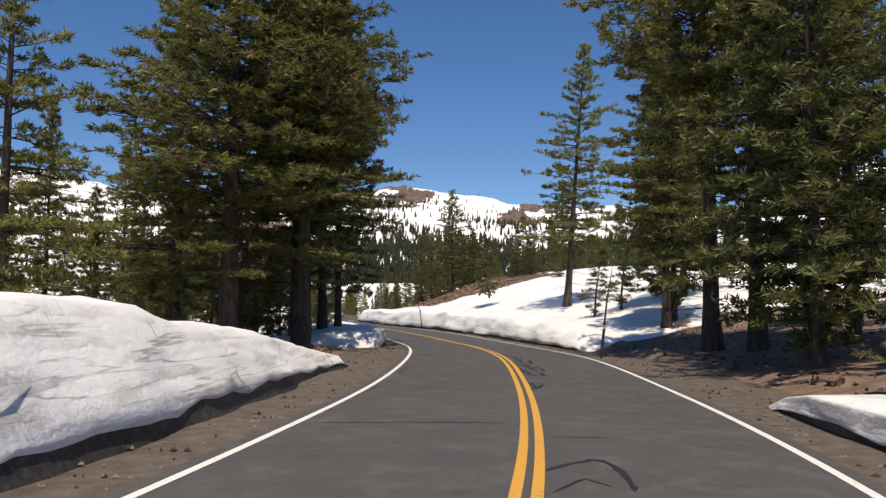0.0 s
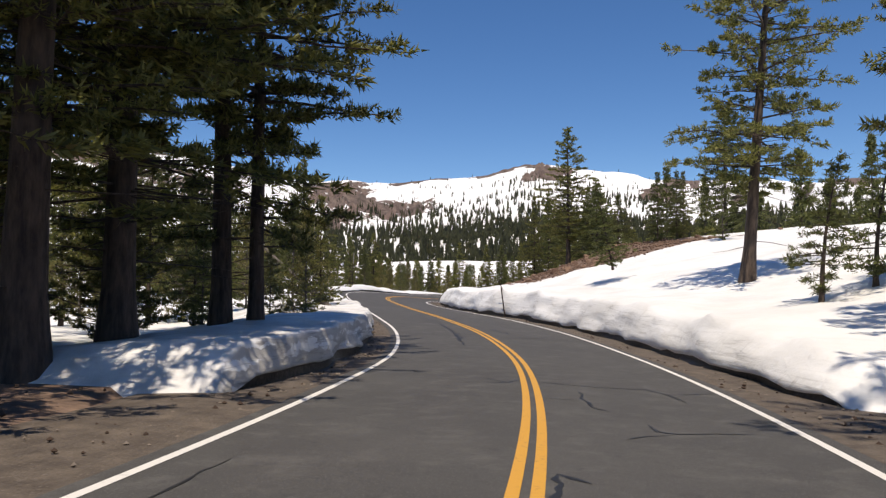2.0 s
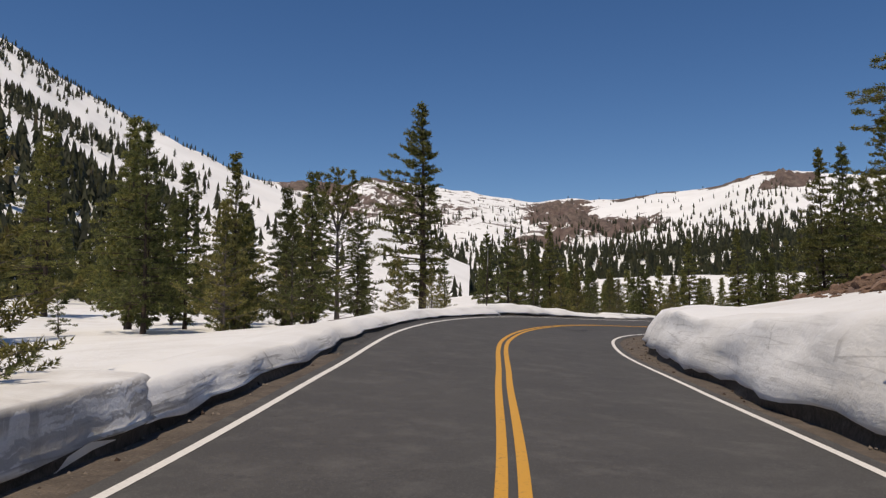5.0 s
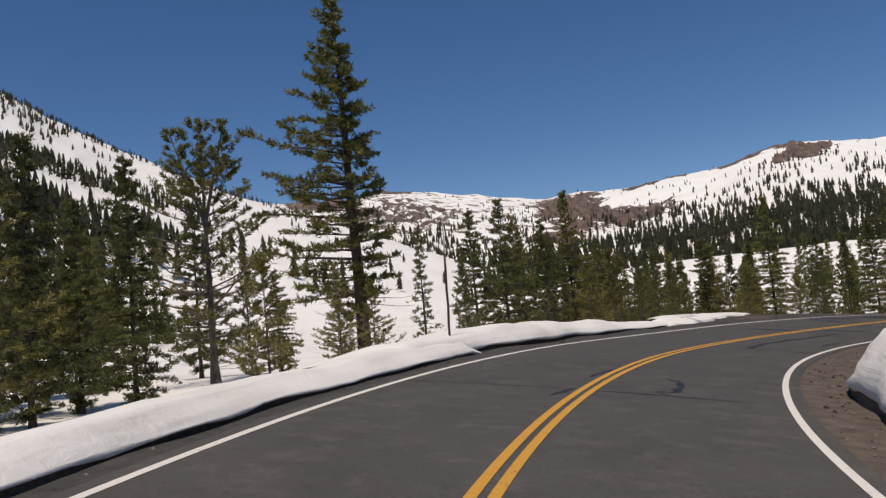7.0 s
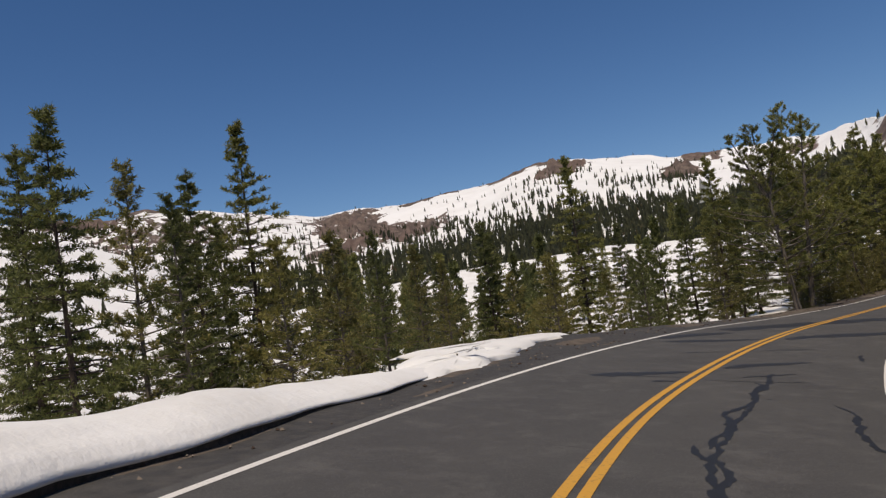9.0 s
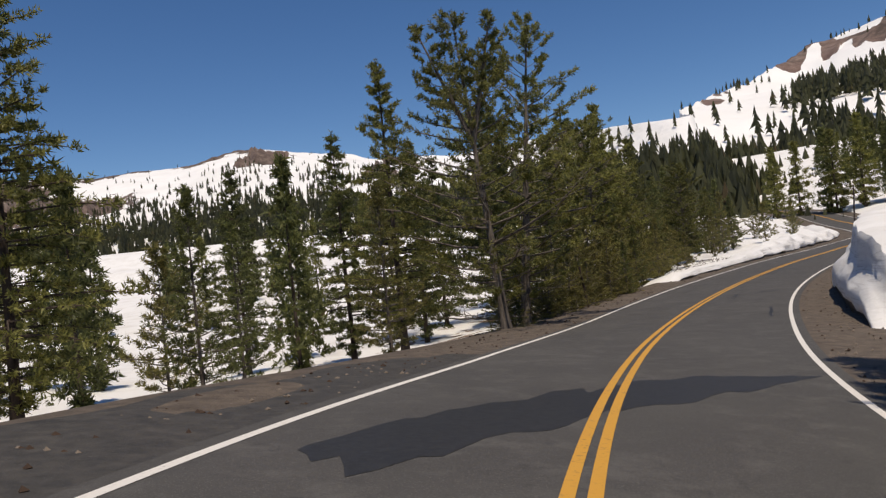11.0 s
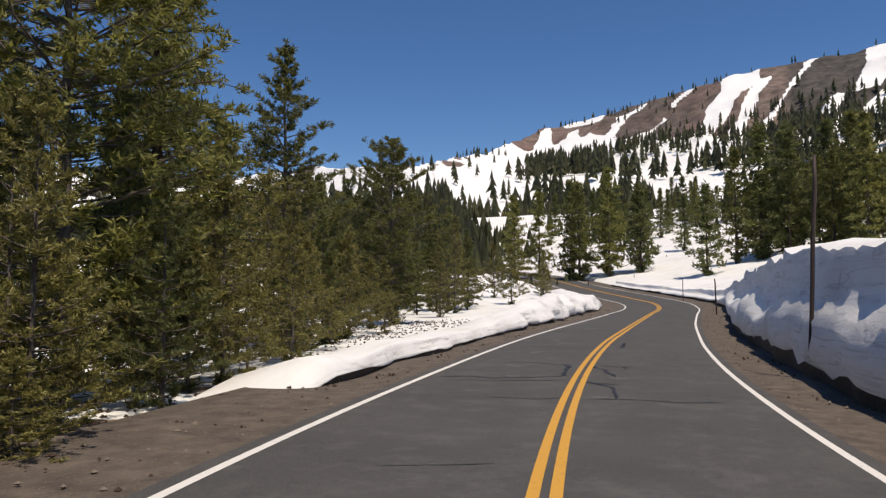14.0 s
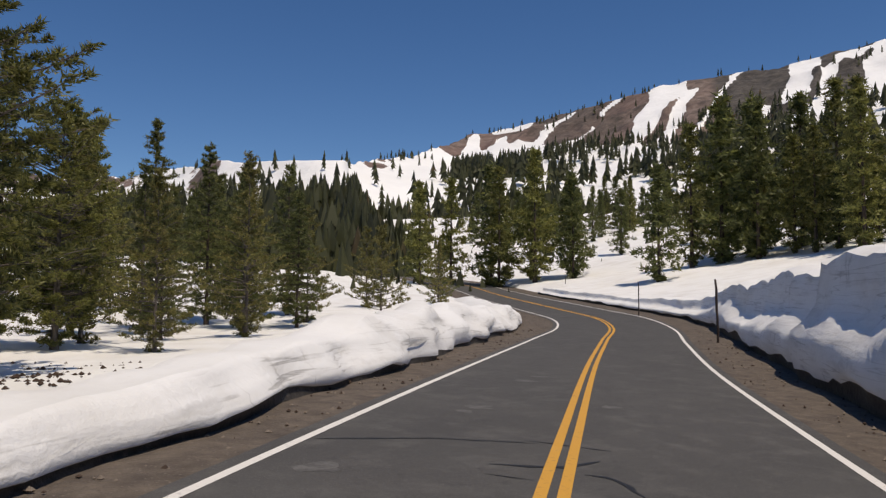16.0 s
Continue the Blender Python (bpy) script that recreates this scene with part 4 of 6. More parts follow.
KINDS = {
    "pine": [dict(PINE, seed=1, h=20), dict(PINE, seed=2, h=17, reach=3.3), dict(PINE, seed=3, h=15, reach=2.8, base=0.1, dense=1.05)],
    "tall": [dict(TALL, seed=4, h=21), dict(TALL, seed=5, h=19, reach=3.4, base=0.24)],
    "lone": [dict(PINE, seed=6, h=15, reach=3.9, base=0.16, per=7, gap=0.66, droop=0.24, flag=200, thick=0.021, snags=14, label="tall wind-flagged pine with layered sprays beside the bend")],
    "fir": [dict(FIR, seed=11, h=11), dict(FIR, seed=12, h=9, reach=2.0, dense=1.15), dict(FIR, seed=13, h=12, reach=2.4, needles=MAT_PINE, dense=1.15)],
    "young": [dict(YOUNG, seed=21, h=6), dict(YOUNG, seed=22, h=8, reach=1.9), dict(YOUNG, seed=23, h=4.5, reach=1.5), dict(YOUNG, seed=24, h=7, reach=1.6, needles=MAT_FIR)],
    "old": [dict(OPEN, seed=31, h=14), dict(OPEN, seed=32, h=13, fork=True, dense=0.9)],
    "full": [dict(FULL, seed=61, h=10, reach=2.5, top=0.3, dense=1.3), dict(FULL, seed=62, h=12, reach=2.4, top=0.65, ragged=0.5)],
    "thin": [dict(FIR, seed=71, h=8, reach=1.0, dense=0.45, gap=0.36, per=3, label="thin half-bare young conifer standing in snow")],
    "sapling": [dict(SAPLING, seed=41, h=4), dict(SAPLING, seed=42, h=3.2)],
    "mid": [dict(MIDFIR, seed=51, h=12), dict(MIDFIR, seed=52, h=10, reach=1.7), dict(MIDFIR, seed=53, h=14, reach=2.6, needles=MAT_PINE)],
}
STOCK = {k: [conifer(**a) for a in v] for k, v in KINDS.items()}
STOCK_H = {k: [a["h"] for a in v] for k, v in KINDS.items()}
USED = set()


def plant(kind, which, x, y, h, z=None, turn=None, lean=(0, 0), wide=1.0, group="", label=""):
    """Sets one tree of the stock at a place, scaled to its height; its first use is the stock's own tree."""
    z = float(land(np.array([x]), np.array([y]))[0][0]) - 0.08 if z is None else z
    k = h / STOCK_H[kind][which]
    turn = (x * 53.7 + y * 91.3) % 360 if turn is None else turn
    m = pose(x, y, z, lean[0], lean[1], 0) @ pose(0, 0, 0, 0, 0, turn) @ Matrix.Diagonal((k * wide, k * wide, k, 1))
    src = STOCK[kind][which]
    if (kind, which) in USED:
        ob = copy_thing(src, m)
    else:
        USED.add((kind, which))
        ob = src
    ob.matrix_basis = m
    return tagged(ob, label, group=group or "conifers")


# beside the first bend, to the left
plant("tall", 0, -7.7, 34.4, 21, wide=1.35)
plant("tall", 1, -8.3, 37.6, 20, wide=1.35)
plant("pine", 0, -8.2, 35.2, 19, turn=280, wide=1.0)
plant("tall", 0, -8.2, 41.6, 22, turn=40, wide=0.95)
plant("tall", 1, -7.4, 41.9, 19, turn=200, wide=0.85)
plant("pine", 2, -13.3, 34.2, 15.5, wide=1.6)
plant("tall", 1, -9.6, 30.0, 19, turn=80, wide=1.6)
plant("young", 0, -10.6, 36.2, 5.5)
plant("young", 1, -10.2, 40.6, 6)
plant("young", 3, -12.2, 38.8, 5)
plant("pine", 2, -12.4, 43.5, 16, turn=150)
plant("pine", 2, -14.0, 22.5, 15, turn=10)
plant("fir", 0, -20, 40, 8)
plant("fir", 2, -31.3, 68.2, 16, wide=1.25)
plant("fir", 2, -17.5, 31, 10)
plant("young", 0, -16.5, 37, 5)
plant("young", 3, -11.5, 38.5, 4.5)
plant("fir", 0, -22, 28, 12, turn=70)
plant("pine", 2, -20.5, 22, 14, turn=210)
# beside the first bend, to the right
plant("tall", 0, 8.6, 28.8, 22, turn=120, wide=1.1)
plant("tall", 1, 9.6, 27.0, 20, turn=300, wide=1.1)
plant("pine", 1, 11.4, 24.2, 19, turn=50, wide=0.85)
# the next two stand out of view, added to shade the soil
plant("pine", 0, 13.2, 18.6, 18, turn=160)
plant("pine", 2, 12.0, 14.0, 16, turn=250, wide=1.2)
plant("tall", 1, 9.6, 39.7, 17, turn=60)
plant("fir", 2, 10.3, 41.2, 16, turn=20)
plant("tall", 1, 11.6, 47.5, 17, turn=10, wide=0.8)
plant("pine", 2, 13.2, 50.2, 18, turn=250, lean=(0, 5))
plant("fir", 0, 9.6, 22.5, 15.5, turn=33, wide=1.15)
plant("fir", 1, 8.6, 20.0, 12.0, wide=1.25)
plant("young", 3, 7.6, 13.5, 4.2)
plant("pine", 2, 14.5, 30.5, 17, turn=111)
plant("pine", 0, 6.85, 58.6, 20.2, z=2.1, turn=75, lean=(0, 4.5), wide=1.05)
plant("sapling", 0, 7.45, 49.0, 4.6, wide=1.2)
plant("sapling", 1, 9.3, 50.2, 4.8, turn=180, wide=1.2)
plant("fir", 1, 1.27, 69.6, 4.9, z=3.0, lean=(12, -11), wide=1.15)
plant("fir", 1, 6.9, 112.2, 11.4)
plant("fir", 2, 7.5, 98.6, 6.9)
plant("fir", 0, 10.6, 93.7, 11.1, wide=1.5)
plant("pine", 0, -2.8, 94.9, 12.9, turn=40, wide=1.35)
plant("fir", 0, -0.2, 93.6, 6.9, wide=1.5)
plant("fir", 1, -1.4, 104.5, 8.0, wide=1.4)
plant("fir", 2, 1.6, 105.5, 7.5, wide=1.4)
plant("fir", 1, 4.8, 89.8, 5.8)
plant("fir", 0, 6.3, 89.6, 5.8, turn=120)
plant("young", 3, 8.8, 81.5, 5.0)
# the hollow on the left
for kind, which, x, y, h in (("fir", 2, -11.6, 57.0, 5.6), ("young", 1, -9.6, 50.4, 4.6), ("young", 0, -9.4, 47.0, 2.9), ("young", 3, -10.4, 44.6, 3.4), ("fir", 0, -13.0, 48.6, 6.4), ("young", 3, -11.4, 53.4, 5.2), ("young", 1, -17.6, 48.6, 5.6), ("fir", 2, -19.5, 45.0, 8.0), ("young", 3, -20.5, 54.5, 5.2), ("fir", 1, -17.0, 57.4, 6.6), ("young", 0, -14.2, 62.0, 4.0), ("fir", 1, -19.5, 62.4, 3.6), ("young", 3, -10.8, 40.6, 4.6), ("young", 1, -13.2, 38.8, 5.6), ("fir", 0, -16.0, 40.4, 8.4), ("young", 0, -18.6, 34.5, 5.2), ("young", 3, -15.2, 30.6, 4.6), ("young", 1, -17.0, 26.0, 5.4), ("fir", 2, -23.5, 36.0, 9.0), ("young", 2, -12.0, 30.6, 3.0)):
    plant(kind, which, x, y, h)
for kind, which, x, y, h in (("fir", 1, -17.3, 52.4, 8.2), ("fir", 0, -19.5, 50, 7.5), ("young", 1, -15.5, 52.0, 5), ("young", 0, -16.8, 60.0, 5), ("young", 3, -12.6, 60.8, 3.2), ("fir", 1, -30.3, 78, 8.4), ("fir", 0, -32.5, 80, 6.5), ("young", 3, -28.6, 80.5, 4.8), ("sapling", 1, -29.8, 74, 1.8), ("fir", 1, -40, 101, 7.8), ("young", 1, -44, 98.5, 6.5), ("fir", 0, -38, 104, 5), ("old", 1, -35.6, 97.7, 10.3), ("young", 3, -33.5, 97.5, 4.5), ("young", 2, -27.0, 91.5, 3.4)):
    plant(kind, which, x, y, h)
plant("lone", 0, -31.8, 102.2, 15.0, turn=0, lean=(7, 4))
for kind, which, x, y, h in (("fir", 1, -25.6, 82.6, 6.4), ("young", 1, -27.4, 84.4, 6.0), ("fir", 0, -26.4, 87.0, 5.4), ("young", 3, -24.8, 80.4, 4.6), ("fir", 2, -29.4, 82.0, 8.0), ("young", 0, -26.2, 78.2, 5.0), ("fir", 1, -31.6, 88.0, 7.4), ("young", 1, -25.8, 93.0, 3.0),
                             ("young", 1, -23.6, 120.2, 3.6), ("young", 0, -20.8, 126.2, 3.8), ("young", 3, -17.4, 131.6, 4.0), ("young", 2, -22.6, 127.4, 3.6)):
    plant(kind, which, x, y, h)
for kind, which, x, y, h in (("pine", 2, -56, 91, 14), ("fir", 2, -60, 93, 13), ("fir", 2, -35.5, 81.5, 10.2), ("fir", 0, -37.5, 83, 9.2), ("fir", 1, -34, 83.5, 8), ("young", 1, -38, 90, 6.5), ("young", 3, -35, 88.5, 6), ("fir", 0, -40, 93, 7), ("fir", 1, -34, 91, 6.4), ("fir", 1, -33, 86.5, 6.5), ("young", 1, -36, 89, 6), ("young", 3, -34.2, 91, 5), ("fir", 0, -40.5, 88.5, 7.5), ("young", 0, -31.2, 84.2, 4),
                             ("young", 3, -29.0, 105.8, 4.4), ("young", 3, -29.4, 116.6, 6.0), ("fir", 0, -31.2, 111.0, 7.4), ("young", 0, -26.4, 114.2, 4.4), ("fir", 1, -32.2, 119.0, 7.0), ("young", 1, -29.2, 120.0, 5.0)):
    plant(kind, which, x, y, h)
for kind, which, x, y, h in (("young", 0, -27.2, 96.5, 2.8), ("young", 2, -36, 106, 3.2), ("fir", 1, -28.5, 108.9, 7.1), ("young", 3, -27.6, 111.5, 5.5), ("fir", 2, -27.9, 115.6, 8.3), ("fir", 0, -28.7, 114.2, 6.9), ("thin", 0, -40.3, 120.6, 8.4), ("fir", 1, -33.8, 137.3, 8.3), ("fir", 0, -28.4, 134.2, 7.0), ("fir", 1, -23.7, 129.7, 6.0),
                             ("young", 1, -29.8, 113, 7), ("young", 0, -26.6, 118.5, 5.2), ("young", 3, -24.9, 117.5, 4.6), ("fir", 0, -31, 126.7, 5.5), ("young", 2, -28.3, 123.5, 4.2), ("young", 1, -27.2, 129.5, 6),
                             ("young", 3, -25.3, 126.0, 4.6), ("fir", 1, -23.8, 128.8, 6.3), ("young", 0, -21.4, 130.4, 4.6), ("fir", 2, -19.9, 129.8, 8.4), ("young", 2, -19.3, 137.5, 4.2), ("young", 3, -17.8, 140.5, 5.0)):
    plant(kind, which, x, y, h)
# inside the second bend, unseen, added to shade the road: metres along and across the road, height
for kind, which, x, y, h in (("fir", 2, 123.0, 6.6, 13), ("fir", 0, 127.5, 6.4, 14), ("fir", 0, 131.5, 6.2, 12), ("pine", 1, 121.0, 11.5, 14), ("fir", 2, 110.0, 5.6, 6.5), ("fir", 0, 114.0, 6.0, 6.5)):
    plant(kind, which, *road_point(index_at(x), y)[:2], h, wide=0.85)
# below the second bend
plant("old", 0, -3.3, 170.4, 17.6, turn=200, wide=0.85)
plant("old", 0, -8.5, 143.6, 11.2, turn=30, wide=1.0, lean=(0, 6))
plant("old", 1, -9.5, 141.9, 10.8, turn=140, wide=0.95, lean=(0, -4))
for kind, which, x, y, h in (("pine", 2, -12.8, 143.0, 10), ("fir", 0, -11, 153, 9.5), ("fir", 1, -7.0, 154.5, 9), 
                             ("young", 3, -7.2, 149.3, 4.6), ("fir", 0, -14.5, 145.5, 8.5), ("fir", 2, -12, 158, 9), ("fir", 0, -18.5, 147.5, 8), ("fir", 1, -9, 160.5, 9.5)):
    plant(kind, which, x, y, h)
for kind, which, x, y, h in (("young", 1, -13.5, 139, 5), ("young", 0, -6.5, 147.5, 3.2), ("young", 3, -5.0, 151.6, 5.2), ("young", 1, -3.2, 155, 6), ("young", 0, -1.4, 157.3, 5.4), ("young", 2, 0.3, 159.5, 4.6), ("full", 1, -0.7, 165.7, 10.8), ("young", 1, -1.9, 153.0, 3.6), ("young", 3, -0.4, 154.8, 3.2), ("young", 0, -3.6, 151.2, 3.0), ("young", 1, 0.6, 157.6, 4.4), ("young", 3, 2.4, 160.4, 3.8), ("young", 0, 3.9, 163.2, 4.2), ("young", 2, -5.2, 148.8, 2.8), ("young", 1, -7.0, 145.6, 3.4), ("young", 3, 2.6, 166.0, 5.0), ("fir", 0, 5.4, 172.0, 8.0), ("young", 1, 7.6, 170.8, 3.6), ("young", 0, 12.3, 174.9, 2.9), ("pine", 2, -5.5, 160, 12)):
    plant(kind, which, x, y, h, wide=1.1 if kind == "full" else 1.15 if kind == "pine" else 1.0)
for kind, which, x, y, h in (("full", 0, 1.0, 162.8, 10.6), ("young", 3, 2.0, 163.6, 6), ("pine", 2, 4.6, 178.9, 15.0), ("fir", 2, 3.0, 166.4, 12.3), ("young", 1, 4.6, 166.5, 6), ("young", 0, 6.4, 169.5, 5.4), ("full", 1, 8.3, 174.6, 10.8), ("young", 3, 10.2, 174.6, 5), ("young", 1, 9.2, 178.5, 6.5), ("full", 0, 15.0, 180.5, 8.6), ("young", 1, 6.0, 165.6, 4.2), ("young", 3, 8.8, 171.8, 4.4), ("young", 0, 11.4, 176.4, 4.2), ("young", 2, 13.2, 178.6, 3.0), ("young", 2, 12.7, 182.3, 5), ("young", 0, 18.5, 189, 5.5), ("young", 1, 23.8, 190.8, 6.2), ("young", 3, 21.5, 196, 6.5), ("fir", 1, 26.4, 199.7, 7), ("young", 0, 29.6, 199.5, 5.5)):
    plant(kind, which, x, y, h, wide=1.1 if kind == "full" else 1.15 if kind == "pine" else 1.0)
for kind, which, x, y, h in (("young", 2, 33.5, 199.5, 4.6), ("young", 1, 40, 204.5, 4.4), ("young", 3, 43.6, 210, 4.6), ("young", 0, 37, 208, 5), ("full", 0, 17.6, 186.4, 6.2), ("young", 1, 19.5, 184.4, 4.4), ("fir", 1, 21.0, 190.5, 4.4), ("young", 3, 24.5, 193.2, 5.5), ("fir", 2, 26.4, 198.6, 7.4), ("fir", 0, 28.0, 196.8, 6.0), ("fir", 1, 16.5, 190.4, 8.0), ("fir", 2, 22.5, 199.4, 9.0), ("fir", 0, 26.0, 203.4, 9.0), ("fir", 1, 30.5, 204.4, 8.0), ("fir", 0, 19.0, 195.0, 8.0), ("young", 1, 15.2, 186.4, 5.0)):
    plant(kind, which, x, y, h, wide=1.1 if kind == "full" else 1.15 if kind == "pine" else 1.0)
for x, y, h in ((145.5, -5.2, 1.3), (147.2, -5.4, 1.4), (149.0, -5.2, 1.2), (150.8, -5.3, 1.5), (152.6, -5.1, 1.2), (154.6, -5.3, 1.4), (156.6, -5.2, 1.3), (158.4, -5.4, 1.5), (160.2, -5.2, 1.2), (162.0, -5.3, 1.3), (146.5, -6.2, 1.6), (148.5, -6.8, 2.4), (150.5, -5.9, 1.5), (152.0, -6.9, 2.6), (153.8, -6.2, 1.8), (156.0, -7.0, 2.8), (157.6, -6.0, 1.7), (159.2, -6.6, 2.3), (161.0, -6.9, 2.9), (162.8, -6.1, 1.8), (164.6, -6.7, 2.6), (166.6, -6.9, 2.2), (168.6, -7.2, 3.0), (171.0, -7.3, 2.4), (173.5, -7.6, 2.8), (176.0, -8.2, 3.4), (178.5, -8.6, 3.0), (181.0, -9.2, 3.6)):
    plant("young", int(x * 10) % 4, *road_point(index_at(x), y)[:2], h, wide=1.3 if h > 1.55 else 1.9)
# the stands above the snow wall
for x, y, h in ((71.5, 240.9, 13), (74.9, 238.2, 14), (77.5, 242.0, 12.5), (81.5, 239.1, 11.5), (73.0, 244.5, 13.5), (79.0, 236.0, 11), (103.8, 252.4, 9), (70.5, 214.9, 9.4), (82.0, 216.8, 15), (80.0, 219.0, 13), (82.4, 212.9, 13.5), (85.5, 215.5, 14.5), (84.3, 210.2, 10),
                (83.8, 205.5, 6.5), (80.5, 201.3, 12), (83.0, 203.0, 13), (86.5, 207.0, 14), (88.0, 199.0, 13), (84.0, 196.0, 11), (90.0, 213.0, 14), (68.5, 247.0, 12), (65.0, 249.0, 11), (62.5, 244.5, 10), (87.5, 190.0, 12), (91.0, 194.0, 13)):
    plant("mid", int(x * 7) % 3, x, y, h * 1.15, wide=1.1, group="conifers on the slopes")


def spots(rng, count, where):
    """Places for the woods, kept apart, from a function that draws one place."""
    out, tries = [], 0
    while len(out) < count and tries < count * 30:
        tries += 1
        p = where(rng)
        if p is not None and all((p[0] - q[0])**2 + (p[1] - q[1])**2 > 4.5 for q in out):
            out.append(p)
    return out


def by_angle(a0, a1, d0, d1, eye, clear=9.0, gaps=-0.25):
    def draw(rng):
        a, d = radians(rng.uniform(a0, a1)), math.sqrt(rng.uniform(d0 * d0, d1 * d1))
        x, y = eye[0] - math.sin(a) * d, eye[1] + math.cos(a) * d
        i, lat = nearest([x], [y])
        return (x, y) if abs(lat[0]) > clear and float(fractal(x, y, 0.03, 2, 5)) > gaps else None
    return draw


rng = np.random.default_rng(7)
for count, draw, lo, hi in ((40, by_angle(46, 68, 70, 150, (-8, 60), 16), 6, 11), (46, by_angle(-14, 26, 60, 150, (-17, 95), 13), 5, 11), (105, by_angle(-66, -22, 80, 200, (12, 160), 26, 0.08), 7, 13),
                            (30, by_angle(-22, 8, 55, 160, (5, 150), 12), 6, 11), (14, by_angle(-60, -20, 25, 60, (-8, 92), 11), 8, 14), (8, by_angle(-170, -100, 20, 50, (5, 30), 12), 12, 18), (8, by_angle(100, 170, 20, 50, (-5, 30), 12), 12, 18), (26, by_angle(-10, 24, 46, 88, (-17, 95), 10), 6, 9)):
    pts = spots(rng, count, draw)
    zz = land(np.array([p[0] for p in pts]), np.array([p[1] for p in pts]))[0]
    for (x, y), z in zip(pts, zz):
        plant("mid", int(rng.integers(0, 3)), x, y, rng.uniform(lo, hi), z=float(z) - 0.1, wide=rng.uniform(0.75, 1.1), group="conifers on the slopes")


# ---- the far woods: many small conifers in one mesh for each mountain ----
def far_wood(name, surf, count, density, seed, hlo, hhi, label):
    x, y, z, u = surf
    rng = np.random.default_rng(seed)
    rows, cols = x.shape
    v, f = [], []
    placed = 0
    while placed < count:
        r, c = rng.uniform(0.1 * rows, rows - 1.01), rng.uniform(0, cols - 1.01)
        ri, ci = int(r), int(c)
        fr, fc = r - ri, c - ci
        pick = lambda a: (a[ri, ci] * (1 - fr) + a[ri + 1, ci] * fr) * (1 - fc) + (a[ri, ci + 1] * (1 - fr) + a[ri + 1, ci + 1] * fr) * fc
        px, py, pz = pick(x), pick(y), pick(z)
        if rng.uniform() > density(px, py, float(u[ri, 0]), c / cols):
            continue
        placed += 1
        h = rng.uniform(hlo, hhi) * float(np.interp(u[ri, 0], [0, 0.3, 0.6], [0.5, 0.8, 1.15]))
        w = h * rng.uniform(0.13, 0.22)
        for lo, hi, ww in ((0.08, 0.48, 0.9), (0.26, 0.64, 1.0), (0.44, 0.82, 0.78), (0.64, 1.0, 0.5)):
            o, k, ph = len(v), 7, rng.uniform(0, 6.28)
            for j in range(k):
                q = ph + 6.283 * j / k
                rr = w * ww * (rng.uniform(0.9, 1.35) if j % 2 else rng.uniform(0.35, 0.6))
                v.append((px + rr * math.cos(q), py + rr * math.sin(q), pz + h * (lo + (0.0 if j % 2 else 0.09))))
            v.append((px, py, pz + h * hi))
            f.extend((o + j, o + (j + 1) % k, o + k) for j in range(k))
    ob = mesh_object(name, v, f, MAT_FARWOOD, smooth=False)
    tagged(ob, label, "woods", kind="stuff")
    return ob


MAT_FARWOOD = needle_material("far_conifers", (0.026, 0.03, 0.013), (0.07, 0.074, 0.03), 0.02)


def clumps(x, y, scale, seed):
    return float(np.clip(0.5 + 0.9 * fractal(x, y, scale, 3, seed), 0, 1))


def far_density(x, y, u, v):
    a = math.degrees(math.atan2(-(x + 8), y - 60))
    high = np.interp(u, [0.0, 0.12, 0.3, 0.45], [0.03, 0.1, 0.3, 0.7]) * clumps(x, y, 0.012, 3)
    low = np.interp(u, [0.4, 0.52, 1], [0, 1, 1]) * np.interp(a, [-12, 12, 18, 26, 45], [1, 1, 0.75, 0.3, 0.25])
    return float(max(high * np.interp(a, [15, 24], [1, 0.6]), low * np.interp(clumps(x, y, 0.01, 5), [0, 0.3], [0.4, 1])))


far_wood("far_woods", MTN_FAR, 11500, far_density, 61, 10, 19, "dark conifer woods on the lower mountainside")
far_wood("far_woods", MTN_HILL, 5000, lambda x, y, u, v: max(clumps(x, y, 0.014, 4) * np.interp(u, [0, 0.3, 0.5, 0.7], [0.3, 0.8, 0.6, 0.3]), 0.9 * (u < 0.03)) * max(np.interp(v, [0.58, 0.7], [1, 0.06]), 0.35 * (u < 0.03)), 62, 6, 11, "scattered conifers on the snowy hillside")
far_wood("far_woods", MTN_RIGHT, 5200, lambda x, y, u, v: max(1.8 * clumps(x, y, 0.016, 6) - 0.4, 0.02) * np.interp(u, [0, 0.04, 0.1, 0.25, 0.4, 0.75, 0.85], [0.35, 0.1, 0.06, 0.2, 1, 1, 0.3]), 63, 8, 15, "dark conifer woods below the brown mountain")


# ---- cracks in the road, sealed with tar ----
def surface(s, lat, up=0.0):
    """A place on the road by metres along and across, with the crown of the road in its height."""
    q = np.clip((s + S0) / 0.5, 0, len(S) - 1.001)
    i, u = int(q), q - int(q)
    w = HALF_L[i] if lat < 0 else HALF_R[i]
    a, b = np.array(road_point(i, lat)), np.array(road_point(i + 1, lat))
    crown = 0.02 - 0.016 * min(abs(lat) / (w * 0.5), 2.0) / 1.6
    crown = float(np.interp(abs(lat), [0, w * 0.5, w + 0.25], [0.02, 0.012, 0.0]))
    return a * (1 - u) + b * u + np.array([0, 0, crown + up])


crack_rng = np.random.default_rng(5)


